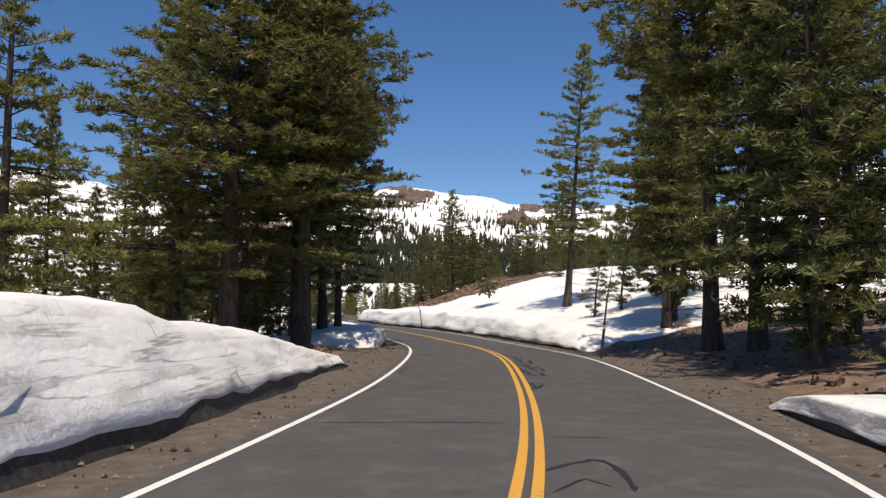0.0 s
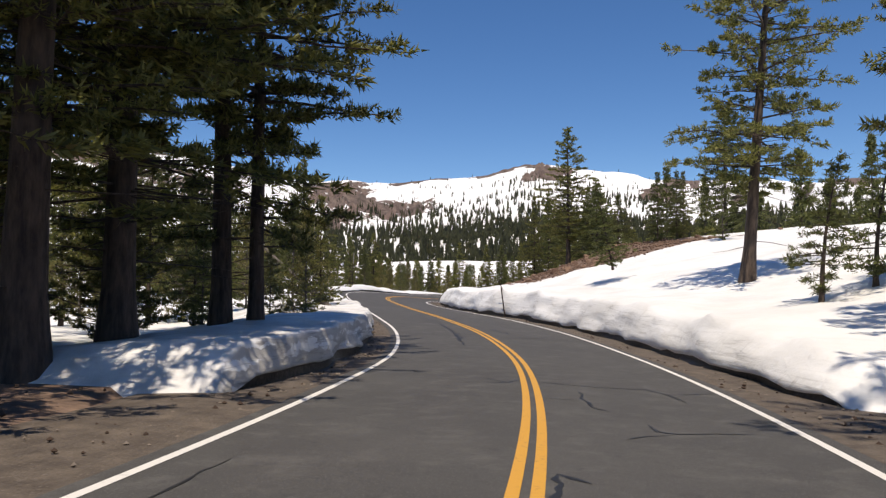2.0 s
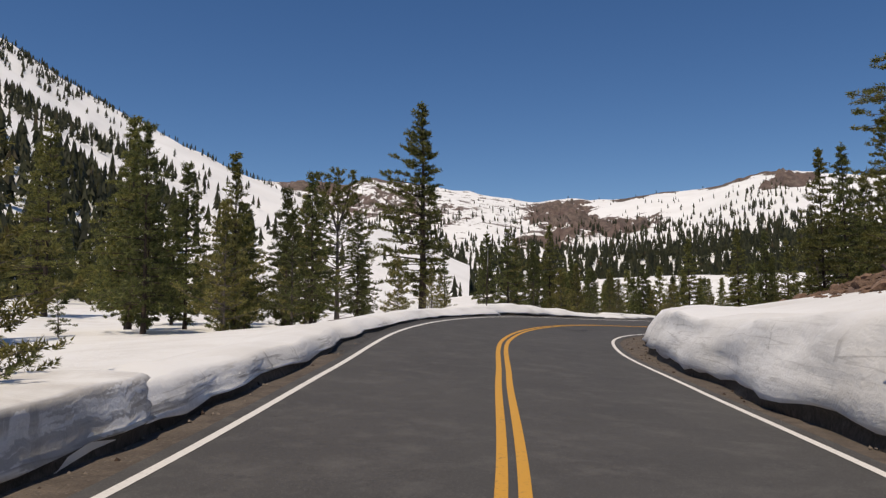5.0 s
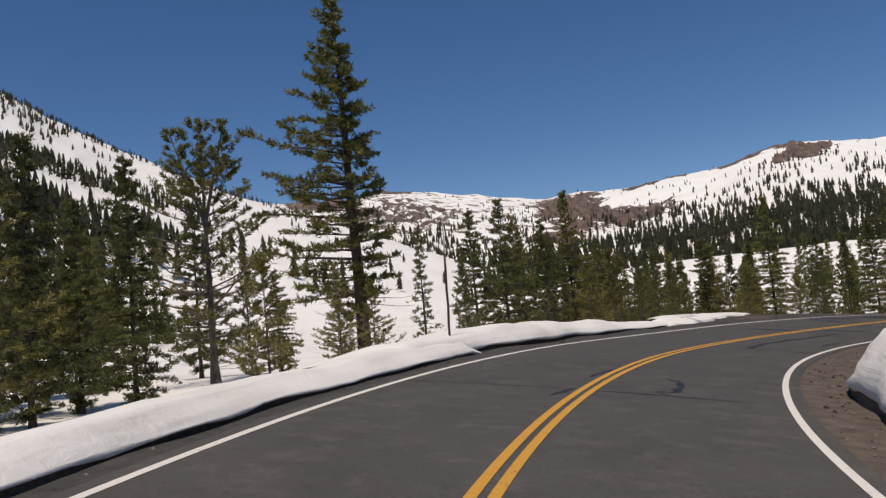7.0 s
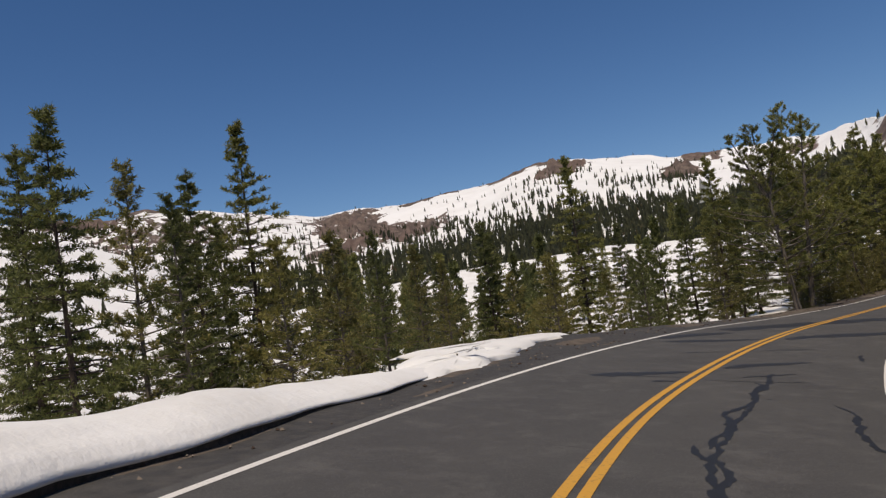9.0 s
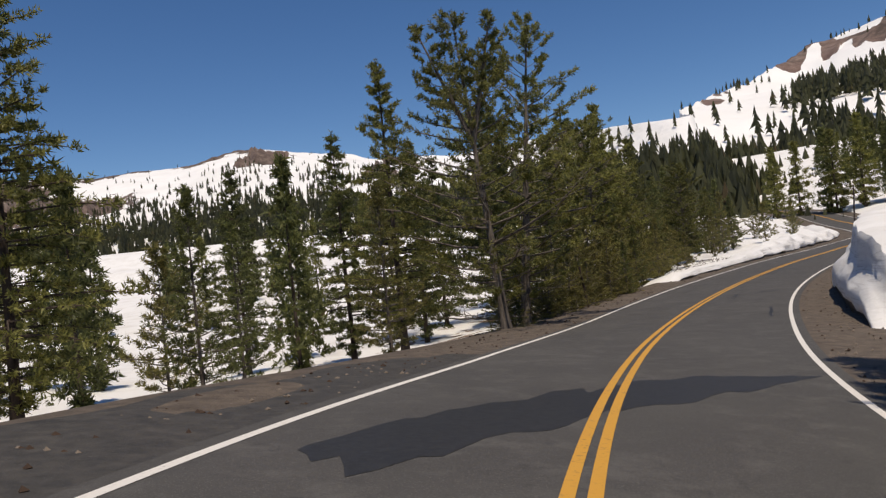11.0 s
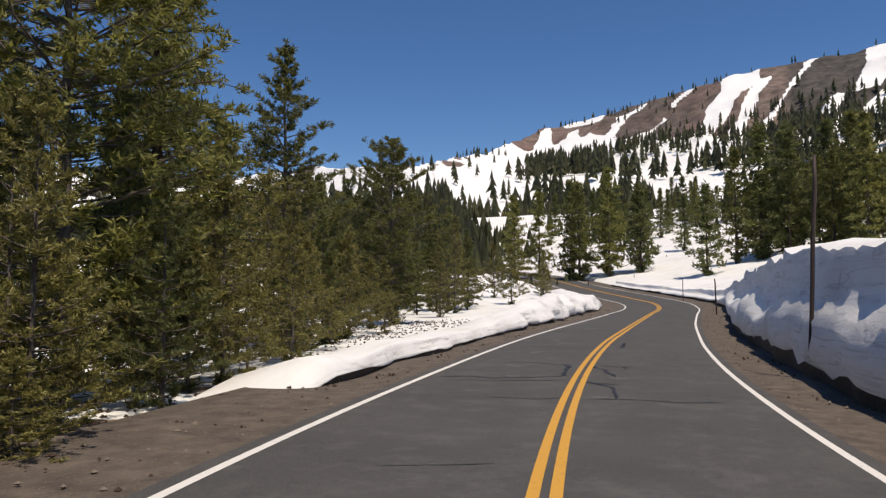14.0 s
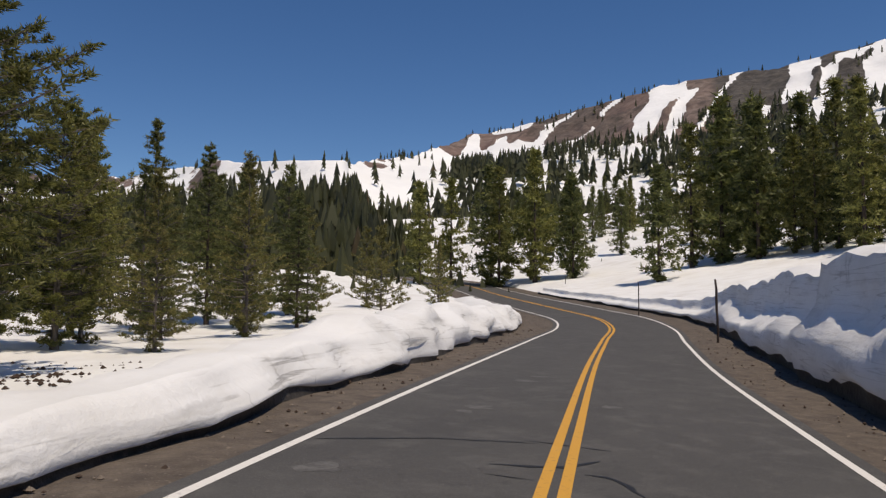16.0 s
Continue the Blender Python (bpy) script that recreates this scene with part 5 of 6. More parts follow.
def crack(points, width=0.035, wander=0.05, step=0.14):
    """A tar seam through places along and across the road."""
    p = np.array(points, float)
    t = np.r_[0, np.cumsum(np.hypot(*np.diff(p, axis=0).T))]
    n = max(3, int(t[-1] / step))
    q = np.linspace(0, t[-1], n)
    s, a = np.interp(q, t, p[:, 0]), np.interp(q, t, p[:, 1])
    jit = crack_rng.normal(0, wander, (n, 2))
    jit = (jit + np.roll(jit, 1, 0) + np.roll(jit, -1, 0)) / 2
    s, a = s + jit[:, 0], a + jit[:, 1]
    ds, da = np.gradient(s), np.gradient(a)
    k = np.hypot(ds, da) + 1e-9
    w = width * crack_rng.uniform(0.45, 1.35, n) * np.minimum(1, np.minimum(np.arange(n) + 0.4, n - np.arange(n) - 0.6) / 2.0)
    v = []
    for j in range(n):
        for sgn in (-1, 1):
            v.append(surface(s[j] - sgn * da[j] / k[j] * w[j] * 0.5, a[j] + sgn * ds[j] / k[j] * w[j] * 0.5, 0.0045))
    return v, grid_faces(n, 2)


def seams(lines):
    """Tar seams of one stretch of road: a width and the places it runs through."""
    v, f = [], []
    for width, pts in lines:
        a, b = crack(pts, width, 0.012 + 0.35 * width)
        o = len(v)
        v.extend(a)
        f.extend(tuple(o + q for q in face) for face in b)
    ob = mesh_object("crack_seal", v, f, MAT_SEAL, smooth=False)
    tagged(ob, "winding black tar seams in the asphalt", "road crack", kind="structure")


seams([(0.085, [(7.9, 0.13), (8.3, 0.35), (8.7, 0.67), (8.6, 0.86), (8.1, 0.90), (7.3, 0.98)]), (0.045, [(7.1, 0.21), (7.7, 0.45), (7.4, 0.74)]), (0.03, [(10.9, -3.17), (11.2, -1.76), (11.3, -0.28)]),
       (0.03, [(10.1, 0.17), (10.2, 1.12)])])
seams([(0.03, [(18.1, -3.18), (18.4, -2.12), (18.7, -1.42), (18.7, -0.21)]), (0.045, [(18.2, -1.95), (18.5, -1.06)]), (0.03, [(18.0, 0.08), (18.0, 1.02), (18.1, 1.81), (17.7, 3.07)]),
       (0.085, [(18.1, 0.05), (18.0, 0.26), (17.4, 0.30), (16.7, 0.20), (16.1, 0.24)]), (0.085, [(18.0, 0.26), (17.7, 0.42), (17.2, 0.44), (16.6, 0.29)]), (0.03, [(21.5, -1.26), (21.3, -0.29)]),
       (0.045, [(19.8, -2.92), (20.7, -3.11), (21.7, -2.99), (22.8, -3.05)]), (0.045, [(15.7, -3.35), (16.2, -3.14), (17.2, -3.21)]), (0.045, [(16.8, -2.61), (16.6, -2.29), (16.6, -1.75)]),
       (0.045, [(15.9, -2.99), (15.9, -2.39)])])
seams([(0.085, [(30.5, 0.24), (28.9, 0.24), (27.9, 0.43), (27.0, 0.50), (26.5, 0.40), (25.8, 0.46), (25.7, 0.57), (26.6, 0.64), (27.4, 0.55), (28.4, 0.38)]), (0.085, [(25.8, 0.46), (25.0, 0.45), (24.6, 0.55), (24.1, 0.56)]), (0.085, [(25.7, 0.57), (26.0, 0.75), (25.5, 0.79), (24.8, 0.70), (24.1, 0.66)]),
       (0.085, [(25.7, 0.49), (25.1, 0.27), (24.7, 0.23), (24.8, 0.37)]), (0.03, [(25.5, 0.79), (25.6, 1.33)]), (0.085, [(30.5, 0.24), (30.2, 0.53)]),
       (0.045, [(27.8, -3.03), (28.1, -2.81), (28.4, -2.64), (27.9, -2.48), (27.6, -2.57)]), (0.03, [(27.7, -2.46), (27.7, -2.06)]), (0.03, [(28.7, -2.68), (30.5, -2.66)]),
       (0.12, [(28.2, 2.24), (28.3, 2.52), (28.0, 2.70)])])
seams([(0.12, [(23.1, 0.21), (23.5, 0.29), (23.3, 0.38), (22.5, 0.41)]), (0.1, [(23.7, 0.43), (22.9, 0.47), (22.3, 0.51), (21.7, 0.54)]), (0.085, [(22.9, 0.47), (22.8, 0.61), (22.4, 0.67), (22.3, 0.57), (22.6, 0.50)]),
       (0.1, [(23.5, 0.08), (22.5, 0.09), (22.0, 0.19), (21.4, 0.36)]), (0.09, [(23.3, 0.79), (22.6, 0.75), (22.1, 0.79), (21.8, 0.84), (21.6, 0.63), (21.3, 0.48)]), (0.03, [(23.2, 0.53), (23.4, 0.85)]),
       (0.03, [(21.8, 0.84), (21.8, 1.04)])])
seams([(0.085, [(21.3, 0.05), (21.4, 0.26), (21.2, 0.43)]), (0.085, [(21.6, 0.24), (21.2, 0.31), (21.0, 0.38), (21.1, 0.10)]), (0.1, [(20.4, 0.50), (19.9, 0.60), (20.2, 0.66), (20.5, 0.69), (20.6, 0.58), (20.4, 0.53)]),
       (0.1, [(21.2, 0.69), (20.1, 0.66)]), (0.085, [(20.6, 0.16), (20.6, 0.29), (20.2, 0.41), (20.0, 0.52)]), (0.07, [(21.1, 0.31), (20.2, 0.26), (20.0, 0.18)]),
       (0.06, [(20.6, 0.34), (20.5, 0.51)]), (0.1, [(23.9, 0.47), (22.9, 0.47)])])
seams([(0.045, [(37.6, -1.31), (37.7, -0.76), (37.7, -0.18)]), (0.03, [(36.0, -0.53), (35.8, -0.17)]), (0.045, [(38.0, 0.12), (37.5, 1.04), (37.4, 1.97), (36.8, 2.22), (37.3, 3.07)]),
       (0.045, [(37.1, 2.11), (36.8, 2.22), (35.9, 2.28)]), (0.03, [(35.7, 0.10), (35.6, 0.71)]), (0.045, [(36.7, 0.77), (35.6, 0.79), (34.8, 0.89), (34.5, 1.03)]),
       (0.045, [(38.5, -0.79), (37.6, -0.42), (38.3, -0.21)]), (0.045, [(33.5, 1.38), (33.1, 1.40), (32.9, 1.58), (33.2, 2.55)]), (0.045, [(32.9, 1.58), (32.4, 0.98)]),
       (0.045, [(52.8, -1.08), (47.6, -1.12)])])
seams([(0.085, [(57.7, -0.90), (55.2, -0.89), (53.3, -1.01), (52.9, -0.89), (51.8, -1.05), (51.0, -1.06), (50.9, -0.91), (50.1, -1.14), (49.3, -1.11)]), (0.045, [(50.9, -1.08), (50.9, -0.17)]), (0.045, [(50.8, 0.06), (50.8, 1.15), (50.8, 2.84)]),
       (0.045, [(49.7, 1.08), (49.9, 1.90), (50.0, 2.68)]), (0.03, [(53.0, -0.93), (53.3, 0.24)]), (0.085, [(55.3, 0.73), (54.7, 0.89), (53.4, 0.81), (53.2, 1.03), (52.5, 0.94)]),
       (0.045, [(53.4, 1.06), (52.6, 0.86)]), (0.03, [(52.3, -2.41), (52.3, -1.86)]), (0.03, [(53.1, -2.99), (53.3, -2.75)])])
seams([(0.085, [(62.4, -0.89), (61.3, -0.81), (60.9, -0.86), (60.3, -0.74), (60.0, -0.78)]), (0.085, [(58.2, -1.08), (58.1, -0.98), (57.9, -0.83)]), (0.03, [(62.4, -3.15), (62.5, -1.62), (62.5, -0.25)]),
       (0.045, [(62.3, 0.26), (62.3, 1.29)]), (0.045, [(61.7, 0.91), (61.9, 1.91), (62.0, 2.70)]), (0.045, [(64.1, 3.41), (62.0, 3.20), (60.8, 3.30)]),
       (0.03, [(60.7, 0.25), (60.9, 1.00)]), (0.045, [(59.8, 0.16), (58.9, 0.20), (58.0, 0.24)])])
seams([(0.11, [(94.7, 0.99), (94.5, 1.19), (94.4, 1.35), (93.6, 1.37), (93.2, 1.27), (92.8, 1.34), (92.7, 1.16), (92.7, 1.04)]), (0.085, [(92.7, 1.16), (92.3, 1.40)]), (0.03, [(91.9, -3.31), (92.2, -1.59), (92.3, -0.21)]),
       (0.045, [(92.2, 0.04), (92.3, 1.08), (92.2, 2.65)]), (0.085, [(91.3, -0.39), (91.7, -0.34), (92.3, -0.21)]), (0.085, [(94.1, -0.30), (95.4, -0.23), (96.1, -0.15)])])
seams([(0.085, [(113.5, 1.25), (111.1, 1.27), (109.1, 1.14), (107.7, 1.03), (106.5, 1.15), (105.2, 1.07)]), (0.085, [(108.0, 0.78), (105.6, 1.18), (105.0, 1.32)]), (0.045, [(104.9, 0.67), (105.0, 1.46), (105.0, 2.92)]),
       (0.085, [(110.9, 2.56), (108.5, 2.60), (107.9, 2.80)])])
seams([(0.1, [(114.0, 1.03), (113.6, 1.26), (112.4, 1.19), (111.7, 1.33), (110.8, 1.16), (110.4, 1.03), (109.2, 1.11), (108.5, 1.00), (107.8, 0.97)]), (0.045, [(112.1, 1.35), (112.0, 1.48)]), (0.045, [(111.9, 2.34), (110.7, 2.65)])])
seams([(0.045, [(113.9, -1.34), (114.1, -0.53), (114.0, -0.06)]), (0.045, [(113.9, 0.21), (114.1, 1.05), (114.5, 1.89)]), (0.1, [(115.5, 1.26), (114.9, 1.18), (114.2, 1.25), (113.0, 1.20)]),
       (0.085, [(115.7, 1.61), (115.1, 1.15), (114.7, 0.76)]), (0.085, [(120.1, 2.49), (118.7, 2.61)])])
seams([(0.045, [(144.0, -1.88), (144.1, -0.77), (144.1, -0.18)]), (0.03, [(148.2, -2.58), (148.5, -2.05)]), (0.03, [(150.6, -2.01), (151.2, -0.29)]),
       (0.045, [(147.9, -2.17), (148.5, 0.52)]), (0.045, [(156.6, 1.61), (157.0, 2.05)]), (0.2, [(145.1, 1.03), (145.2, 1.16), (145.4, 1.30)]),
       (0.045, [(145.3, 0.82), (145.6, 0.94)]), (0.085, [(149.0, 2.64), (147.8, 2.53), (146.9, 2.62), (145.6, 2.60), (145.0, 2.66)])])
seams([(0.045, [(160.1, 0.47), (158.7, 0.73)]), (0.045, [(155.5, 0.39), (155.5, 0.78), (155.8, 1.38)]), (0.085, [(155.5, 0.78), (154.6, 0.96), (154.0, 0.90), (153.5, 0.72), (153.3, 0.74)]),
       (0.14, [(153.1, 0.92), (152.7, 0.96)]), (0.22, [(156.3, 1.62), (157.1, 2.23)]), (0.03, [(162.3, -1.65), (162.7, -0.50)])])
seams([(0.085, [(169.8, -2.68), (170.3, -2.17), (170.0, -1.60), (170.8, -0.36)]), (0.045, [(169.4, -2.33), (169.8, -1.20), (170.1, -0.30)]), (0.085, [(173.2, -0.48), (170.8, -0.29), (170.9, -0.14)]),
       (0.085, [(170.3, 0.10), (169.4, 0.61), (168.3, 0.69), (167.9, 0.72)]), (0.045, [(167.4, -1.28), (167.4, -0.54), (167.7, -0.12)]), (0.045, [(167.7, 0.18), (167.9, 1.06), (167.8, 1.61), (168.2, 2.41)]),
       (0.085, [(169.9, 0.11), (169.8, 0.93)]), (0.085, [(173.4, 0.03), (172.6, 0.40), (171.2, 0.64)])])
seams([(0.045, [(173.1, -1.94), (173.4, -1.59), (173.5, -1.19), (173.3, -0.74), (173.3, -0.14)]), (0.085, [(173.2, -0.52), (172.6, -0.39)]), (0.085, [(173.3, 0.25), (173.3, 0.73), (173.6, 1.03)]),
       (0.085, [(173.4, 0.75), (172.9, 0.84)]), (0.1, [(181.5, 0.54), (179.1, 0.55)]), (0.045, [(177.5, -1.92), (177.8, -0.30)]),
       (0.03, [(176.4, 0.16), (177.0, 1.58), (177.2, 2.87)])])
seams([(0.085, [(181.5, 0.49), (181.0, 0.58), (180.1, 0.54), (179.2, 0.58)]), (0.045, [(178.9, 0.36), (179.1, 0.58)]), (0.1, [(179.2, 0.65), (179.2, 0.79)]),
       (0.045, [(178.2, -2.69), (178.4, -1.52), (178.4, -0.31)]), (0.03, [(182.6, -2.72), (183.0, -0.74)]), (0.045, [(185.3, -0.65), (185.2, -0.18)])])
seams([(0.045, [(186.3, -2.65), (186.9, -1.27), (187.0, -0.27)]), (0.085, [(185.8, -0.69), (185.9, 0.04), (186.3, 0.36)]), (0.085, [(185.6, 0.21), (185.6, 0.47), (185.4, 0.62), (185.0, 0.70)]),
       (0.045, [(187.1, -0.46), (186.9, 0.47)])])


# ---- pale scuffs worn into the asphalt ----
def scuff_material():
    m, nt, b = material("pale_scuff", rough=0.8)
    n = noise_of(nt, 9, 5, 0.7)
    nt.links.new(ramp(nt, n, (0.42, (0.075, 0.072, 0.07)), (0.62, (0.125, 0.121, 0.117))), b.inputs["Base Color"])
    return m


MAT_SCUFF = scuff_material()
scuff_rng = np.random.default_rng(12)
for s_at, lat in ((22.5, -1.49), (51.0, -1.15), (53.5, -1.46), (58.5, -1.33), (58.0, -1.21), (102.5, 1.47), (102.0, 1.50), (176.0, -1.59), (170.5, -1.31), (171.0, 0.71), (168.0, 0.47), (176.5, -1.58), (172.5, -1.55), (181.0, -1.67), (180.0, -1.30), (189.0, -1.51), (193.5, -1.12), (189.5, -1.41), (185.0, -2.12), (190.5, 0.48), (194.5, -0.95)):
    ln, wd = scuff_rng.uniform(0.3, 0.5, 2)
    ring = [(s_at + 0.6 * ln * math.cos(q) * k, lat + 0.6 * wd * math.sin(q) * k) for q, k in zip(np.linspace(0, 6.283, 15)[:-1], scuff_rng.uniform(0.5, 1.0, 14))]
    v = [surface(s_at, lat, 0.004)] + [surface(p, q, 0.003) for p, q in ring]
    ob = mesh_object("scuff", v, [(0, k, k % 14 + 1) for k in range(1, 15)], MAT_SCUFF)
    tagged(ob, "pale scuffed patch worn into asphalt", "road wear", kind="structure")


# ---- dark streaks across the bend: meltwater, and tree shade painted on ----
def damp_shade_material():
    m, nt, b = material("damp_shade_asphalt", rough=0.62)
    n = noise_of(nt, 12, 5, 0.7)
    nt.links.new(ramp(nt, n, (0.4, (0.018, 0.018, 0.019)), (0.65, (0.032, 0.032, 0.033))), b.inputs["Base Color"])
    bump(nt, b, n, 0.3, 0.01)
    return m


MAT_DAMP_SHADE = damp_shade_material()
# narrow streaks are meltwater; the wide bands paint tree shade onto the asphalt
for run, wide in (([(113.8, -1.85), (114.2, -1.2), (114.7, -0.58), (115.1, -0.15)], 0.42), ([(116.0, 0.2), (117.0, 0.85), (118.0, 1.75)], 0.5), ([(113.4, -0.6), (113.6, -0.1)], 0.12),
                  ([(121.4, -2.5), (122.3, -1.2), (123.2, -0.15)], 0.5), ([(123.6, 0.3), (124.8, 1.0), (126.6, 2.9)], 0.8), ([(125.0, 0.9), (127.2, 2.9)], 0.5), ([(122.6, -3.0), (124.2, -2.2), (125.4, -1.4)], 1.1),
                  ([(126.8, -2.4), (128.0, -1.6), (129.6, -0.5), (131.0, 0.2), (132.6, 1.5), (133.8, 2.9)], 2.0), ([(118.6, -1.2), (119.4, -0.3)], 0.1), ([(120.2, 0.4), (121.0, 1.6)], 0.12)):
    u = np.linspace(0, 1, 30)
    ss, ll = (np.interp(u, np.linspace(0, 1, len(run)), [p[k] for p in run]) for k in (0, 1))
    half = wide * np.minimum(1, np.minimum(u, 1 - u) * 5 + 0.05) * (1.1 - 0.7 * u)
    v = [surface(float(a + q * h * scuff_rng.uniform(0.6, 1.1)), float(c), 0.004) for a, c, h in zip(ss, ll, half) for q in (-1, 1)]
    ob = mesh_object("meltwater", v, [(2 * k, 2 * k + 1, 2 * k + 3, 2 * k + 2) for k in range(29)], MAT_DAMP_SHADE)
    tagged(ob, "dark streak of meltwater and painted tree shade on asphalt", "meltwater", kind="structure")


# ---- marker poles ----
MAT_CAP = material("pale_grey_cap", (0.42, 0.41, 0.4), 0.6)[0]


def pole(x, y, z, h, label, lean=(0, 0), r=0.035, post=False, arm=0.0):  # arm: length of the pale tip
    thing = new("marker_post" if post else "marker_pole")
    thing.matrix_basis = pose(x, y, z, lean[0], lean[1], 0)
    n = 6
    pts = [(0.012 * math.sin(3 * k), 0.012 * math.cos(2 * k), h * k / n - 0.2 * (k == 0)) for k in range(n + 1)]
    v, f = tube(pts, [r] * n + [r * 0.8], 8)
    f = list(f) + [tuple(range(n * 8, n * 8 + 8))]
    mesh_object("rod", v, f, MAT_POLE, thing)
    if arm:
        v, f = tube([(0, 0, h - 0.02), (0.005, 0, h + 0.4 * arm), (0, 0, h + arm)], [0.018, 0.016, 0.01], 6)
        mesh_object("tip", v, f, MAT_CAP, thing)
    if post:
        v, f = tube([(0, 0, h - 0.01), (0, 0, h + 0.04), (0, 0, h + 0.055)], [r * 1.15, r * 1.15, r * 0.6], 8)
        mesh_object("cap", v, list(f) + [tuple(range(16, 24))], MAT_POLE, thing)
        v, f = tube([(0, 0, h - 0.05), (0.01, 0, h + 0.9), (0.05, 0, h + 1.3), (0.1, 0, h + 2.1)], [0.035, 0.032, 0.018, 0.01], 6)
        mesh_object("wand", v, f, MAT_POLE, thing)
        v = [(-0.05, -r - 0.012 - dy, h - 0.22 + dz) if sx < 0 else (0.05, -r - 0.012 - dy, h - 0.22 + dz) for dy in (0, 0.006) for sx, dz in ((-1, 0), (1, 0), (1, 0.12), (-1, 0.12))]
        mesh_object("tag", v, [(0, 1, 2, 3), (7, 6, 5, 4), (0, 4, 5, 1), (1, 5, 6, 2), (2, 6, 7, 3), (3, 7, 4, 0)], MAT_CAP, thing, smooth=False)
    tagged(thing, label, "post" if post else "pole", group="roadside markers")


def land_z(x, y):
    return float(land(np.array([x]), np.array([y]))[0][0])


px, py, pz = -4.45, 66.0, 0.1
pole(px, py, pz, 1.85, "crooked dark marker pole against a cut snowbank", lean=(3, -7))
pole(px - 0.22, py + 0.1, pz + 1.82, 0.5, "bent tip of a dark marker pole", lean=(-15, -28), r=0.02)
px, py, pz = road_point(index_at(28.2), 3.6, -0.1)
pole(px, py, pz, 1.35, "rusty marker post with pale tag and thin wand", lean=(0, 6), r=0.05, post=True)
pole(-23.0, 93.9, 1.6, 2.75, "thin dark snow pole with a pale tip", lean=(0, 2), r=0.032, arm=0.95)
pole(-4.35, 149.0, -0.6, 2.6, "dark leaning snow pole among young pines", lean=(0, -7), r=0.045)
pole(15.0, 158.5, 0.4, 4.1, "tall dark snow pole on a snow wall", lean=(0, 5), r=0.045)
pole(39.2, 184.0, 0.6, 2.2, "dark snow pole at the end of a snow wall", lean=(0, -2), r=0.045)
pole(51.4, 199.4, 1.3, 2.1, "thin dark snow pole on a low bank", r=0.035)
pole(72.0, 229.5, 3.2, 2.2, "thin dark snow pole by the far bend", r=0.035)


# ---- rocks, cones and fallen wood ----
def rock_material():
    m, nt, b = material("red_brown_rock", rough=0.9)
    co = nt.nodes.new("ShaderNodeTexCoord")
    n = noise_of(nt, 4.0, 6, 0.65, co.outputs["Object"])
    info = nt.nodes.new("ShaderNodeObjectInfo")
    col = ramp(nt, n, (0.3, (0.10, 0.06, 0.042)), (0.55, (0.22, 0.135, 0.09)), (0.8, (0.31, 0.21, 0.15)))
    hsv = node(nt, "HueSaturation")
    nt.links.new(col, hsv.inputs["Color"])
    nt.links.new(calc(nt, "ADD", calc(nt, "MULTIPLY", info.outputs["Random"], 0.6), 0.7), hsv.inputs["Value"])
    nt.links.new(hsv.outputs["Color"], b.inputs["Base Color"])
    bump(nt, b, n, 0.7, 0.05)
    return m


MAT_ROCK = rock_material()


def rock_shape(seed):
    bm = bmesh.new()
    bmesh.ops.create_icosphere(bm, subdivisions=2, radius=1.0)
    r = np.random.default_rng(seed)
    cuts = [(Vector(r.normal(size=3)).normalized(), r.uniform(0.45, 0.85)) for _ in range(9)]
    for v in bm.verts:
        for n, d in cuts:
            over = v.co.dot(n) - d
            if over > 0:
                v.co -= n * over * 0.92
        v.co *= 1 + 0.07 * float(r.normal())
    me = bpy.data.meshes.new("boulder")
    bm.to_mesh(me)
    bm.free()
    me.materials.append(MAT_ROCK)
    return me


ROCKS = [rock_shape(k) for k in range(5)]
rock_rng = np.random.default_rng(17)
spots_rock = []
while len(spots_rock) < 150:
    s, d = rock_rng.uniform(76, 112), 4.4 + abs(rock_rng.normal(0, 1)) * 6.5
    i = index_at(s)
    x, y, _ = road_point(i, HALF_R[i] + 0.3 + d)
    spots_rock.append((x, y, rock_rng.uniform(0.1, 0.32) * (1 if rock_rng.uniform() < 0.88 else 1.5)))
for s, lat, r in ((19, -6.2, 0.3), (22.5, -7.2, 0.22), (26, -6.0, 0.16), (28.5, -6.4, 0.26), (31, -6.8, 0.2), (24.0, -8.8, 0.35), (33, -7.5, 0.25), (35, 6.3, 0.3), (38.5, 6.4, 0.22), (30, 6.2, 0.18), (22, 6.0, 0.2), (17, 6.5, 0.24)):
    x, y, _ = road_point(index_at(s), lat)
    spots_rock.append((x, y, r))
zr = land(np.array([p[0] for p in spots_rock]), np.array([p[1] for p in spots_rock]))[0]
for (x, y, r), z in zip(spots_rock, zr):
    ob = new("boulder", ROCKS[int(rock_rng.integers(0, 5))])
    ob.matrix_basis = pose(x, y, float(z) + 0.12 * r, *rock_rng.uniform(-25, 25, 2), rock_rng.uniform(0, 360)) @ Matrix.Diagonal((r * 1.25, r, r * 0.75, 1))
    tagged(ob, "angular red-brown rock lying on bare soil", "rock", group="rocks on the bare slope")


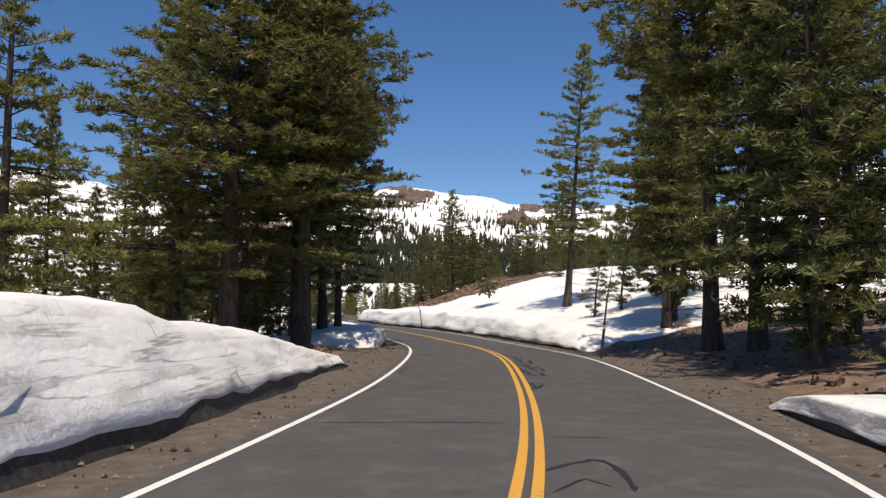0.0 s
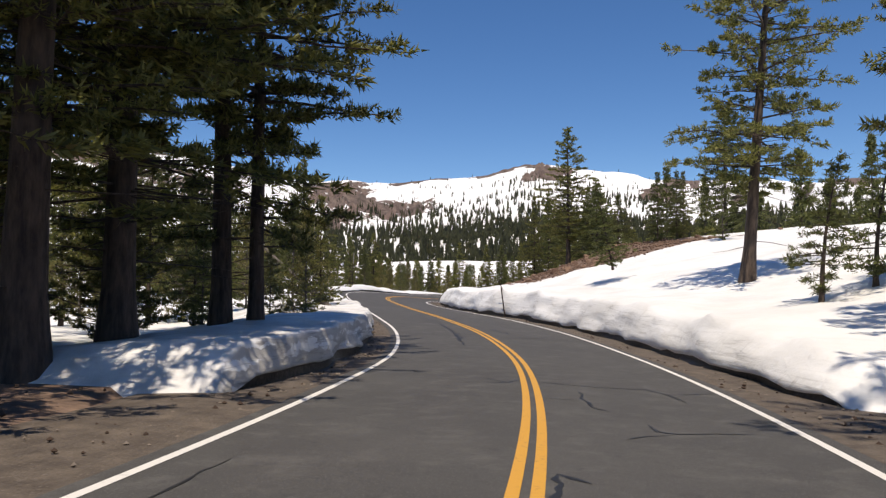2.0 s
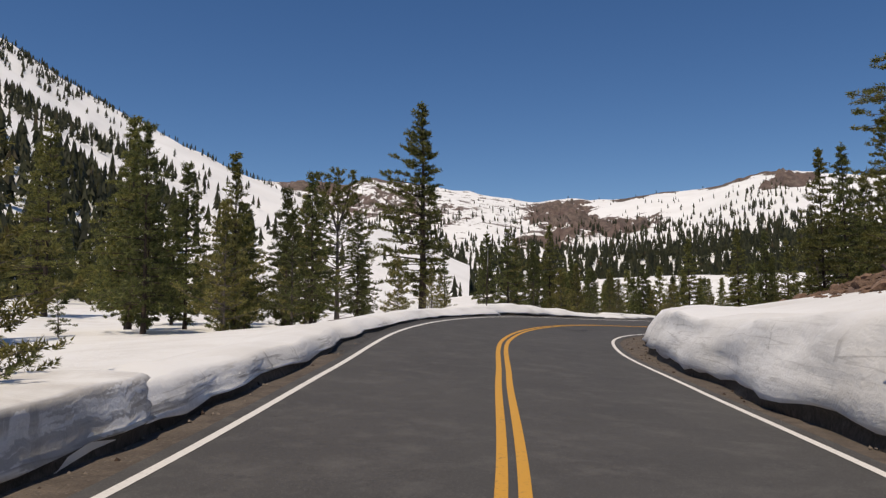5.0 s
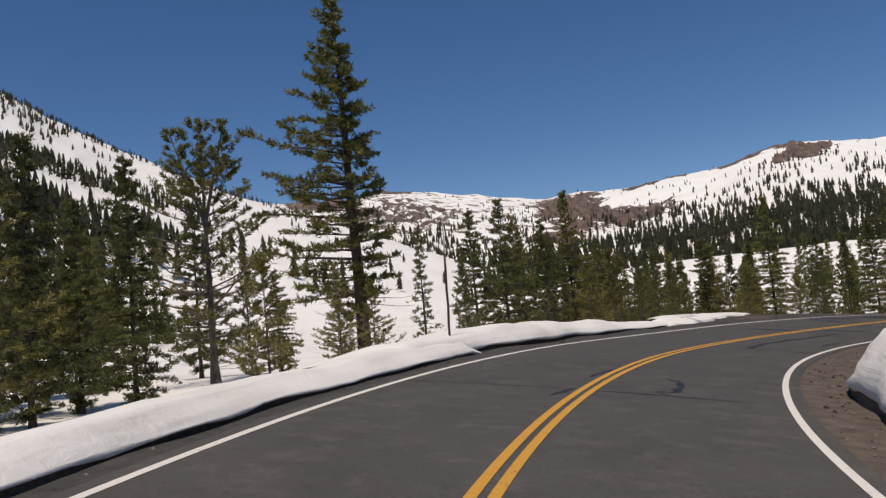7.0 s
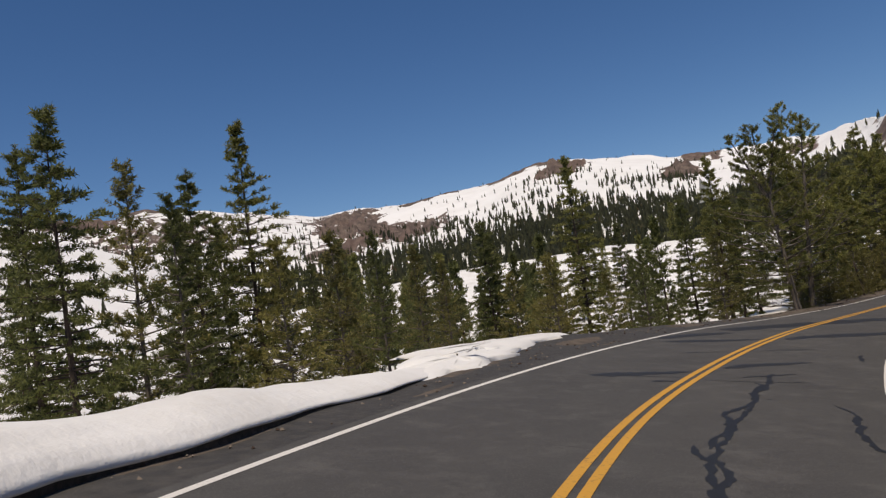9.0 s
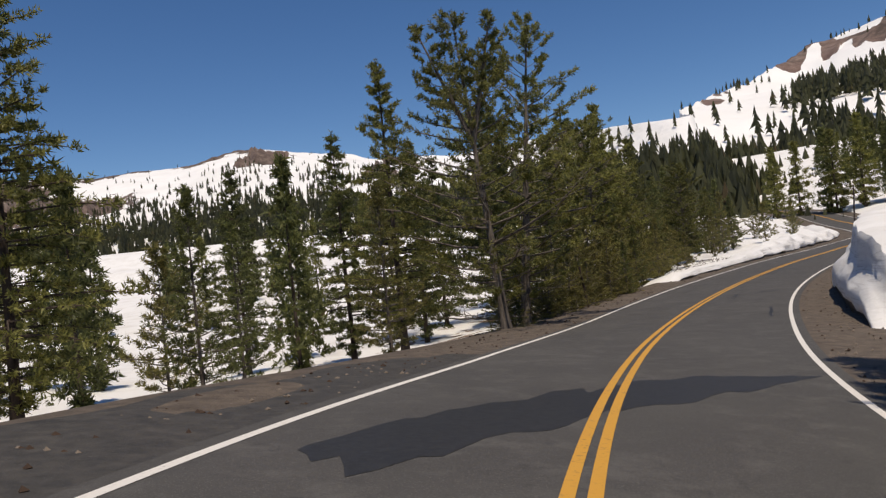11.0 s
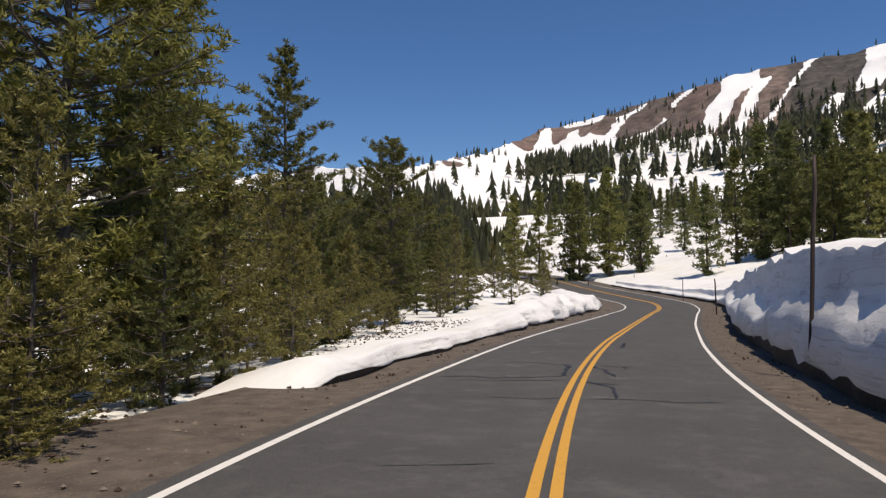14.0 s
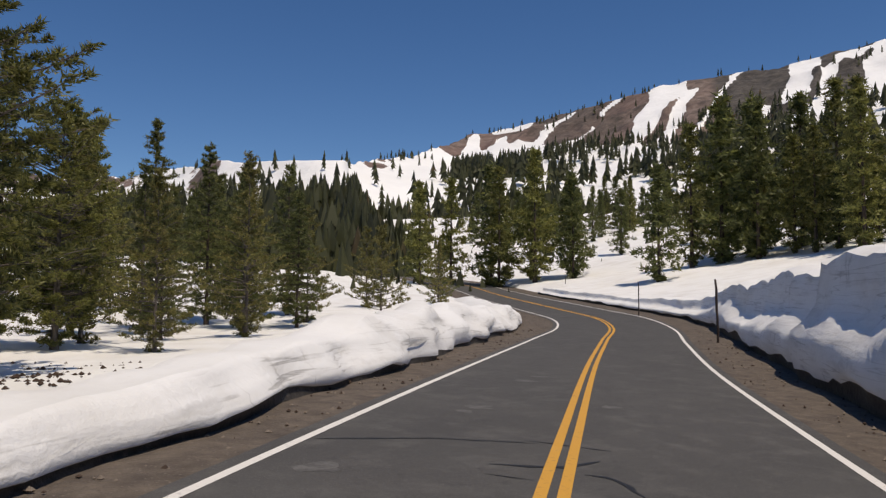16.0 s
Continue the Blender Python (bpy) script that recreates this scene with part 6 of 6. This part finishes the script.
def scatter(name, label, category, count, where, size, mat, seed):
    """Small stones or cones past counting, in one mesh."""
    r = np.random.default_rng(seed)
    pts = [where(r) for _ in range(count)]
    z = [p[2] if len(p) > 2 else None for p in pts]
    zl = land(np.array([p[0] for p in pts]), np.array([p[1] for p in pts]))[0]
    v, f = [], []
    for (p, g) in zip(pts, zl):
        q = size * r.uniform(0.4, 1.5)
        c = np.array([p[0], p[1], (p[2] if len(p) > 2 else g) + 0.2 * q])
        o = len(v)
        for dx, dy, dz in ((1, 0, 0), (0.2, 1, 0), (-1, 0.1, 0), (-0.1, -1, 0), (0, 0, 0.8), (0, 0, -0.6)):
            v.append(c + q * np.array([dx, dy, dz]) * r.uniform(0.6, 1.2, 3))
        for a in range(4):
            f.append((o + a, o + (a + 1) % 4, o + 4))
            f.append((o + (a + 1) % 4, o + a, o + 5))
    ob = mesh_object(name, v, f, mat, smooth=False)
    tagged(ob, label, category, kind="stuff")


def on_shoulder(lo, hi, sides=(-1, 1), a=0.35, b=1.9):
    def draw(r):
        s, sgn = r.uniform(lo, hi), sides[int(r.integers(0, len(sides)))]
        i = index_at(s)
        w = (HALF_L if sgn < 0 else HALF_R)[i]
        x, y, z = road_point(i, sgn * (w + r.uniform(a, b)), -0.02)
        return x, y, z
    return draw


def on_soil(lo, hi, sgn, a, b):
    def draw(r):
        i = index_at(r.uniform(lo, hi))
        w = (HALF_L if sgn < 0 else HALF_R)[i]
        x, y, _ = road_point(i, sgn * (w + r.uniform(a, b)))
        return x, y
    return draw


MAT_CONE = material("pine_cone_brown", (0.05, 0.03, 0.02), 0.9)[0]
MAT_STONE = material("shoulder_stone", (0.19, 0.155, 0.125), 0.9)[0]
scatter("gravel", "loose pale gravel along the road's shoulders", "gravel", 3200, on_shoulder(-5, 215), 0.03, MAT_STONE, 3)
scatter("gravel", "loose dark stones along the road's shoulders", "gravel", 2200, on_shoulder(-5, 215), 0.035, MAT_CONE, 4)
scatter("pine_cones", "brown pine cones and bark scraps on bare soil", "pine cones", 1300, on_soil(8, 42, -1, 2.8, 14), 0.05, MAT_CONE, 5)
scatter("pine_cones", "brown pine cones and bark scraps on bare soil", "pine cones", 900, on_soil(4, 40, 1, 2.8, 12), 0.05, MAT_CONE, 6)
scatter("needle_litter", "fallen needles and twigs on old snow", "litter", 1500, on_soil(174, 192, -1, 1.9, 9), 0.045, MAT_CONE, 8)
scatter("needle_litter", "fallen needles and bark scraps on shaded ground", "litter", 1400, on_soil(143, 168, -1, 0.6, 5), 0.05, MAT_CONE, 9)
scatter("rubble", "small red-brown rubble on a bare slope", "rubble", 2600, on_soil(76, 112, 1, 4.5, 20), 0.11, MAT_ROCK, 7)


def log(p, q, r, label, seed):
    """A fallen or leaning dead trunk from one place to another, with stubs of limbs."""
    g = np.random.default_rng(seed)
    p, q = np.array(p, float), np.array(q, float)
    thing = new("dead_log")
    pts = [p + (q - p) * u + g.normal(0, 0.03, 3) for u in np.linspace(0, 1, 9)]
    v, f = tube(pts, np.linspace(r, r * 0.35, 9), 8)
    mesh_object("stem", v, list(f) + [tuple(range(8))[::-1]], MAT_GREYBARK, thing)
    v, f = [], []
    for _ in range(22):
        a = p + (q - p) * g.uniform(0.15, 0.95)
        d = g.normal(size=3)
        d[2] = abs(d[2]) * 0.6
        tv, tf = tube([a, a + d * g.uniform(0.15, 0.4), a + d * g.uniform(0.4, 0.7) + np.array([0, 0, -0.1])], [0.02, 0.013, 0.004], 4)
        o = len(v)
        v.extend(tv)
        f.extend(tuple(o + k for k in face) for face in tf)
    mesh_object("limb_stubs", v, f, MAT_GREYBARK, thing)
    tagged(thing, label, "log", group="dead wood")


log((-10.6, 56.4, land_z(-10.6, 56.4) + 0.4), (-15.8, 59.0, land_z(-15.8, 59.0) + 3.4), 0.15, "grey dead trunk leaning out of the snow", 1)
log((-7.0, 146.0, land_z(-7, 146) + 0.2), (-10.5, 149.0, land_z(-10.5, 149) + 0.9), 0.08, "bleached fallen branch among young pines", 3)
log((1.0, 157.0, land_z(1, 157) + 0.1), (-2.5, 159.0, land_z(-2.5, 159) + 0.6), 0.07, "bleached dead branch among young pines", 4)
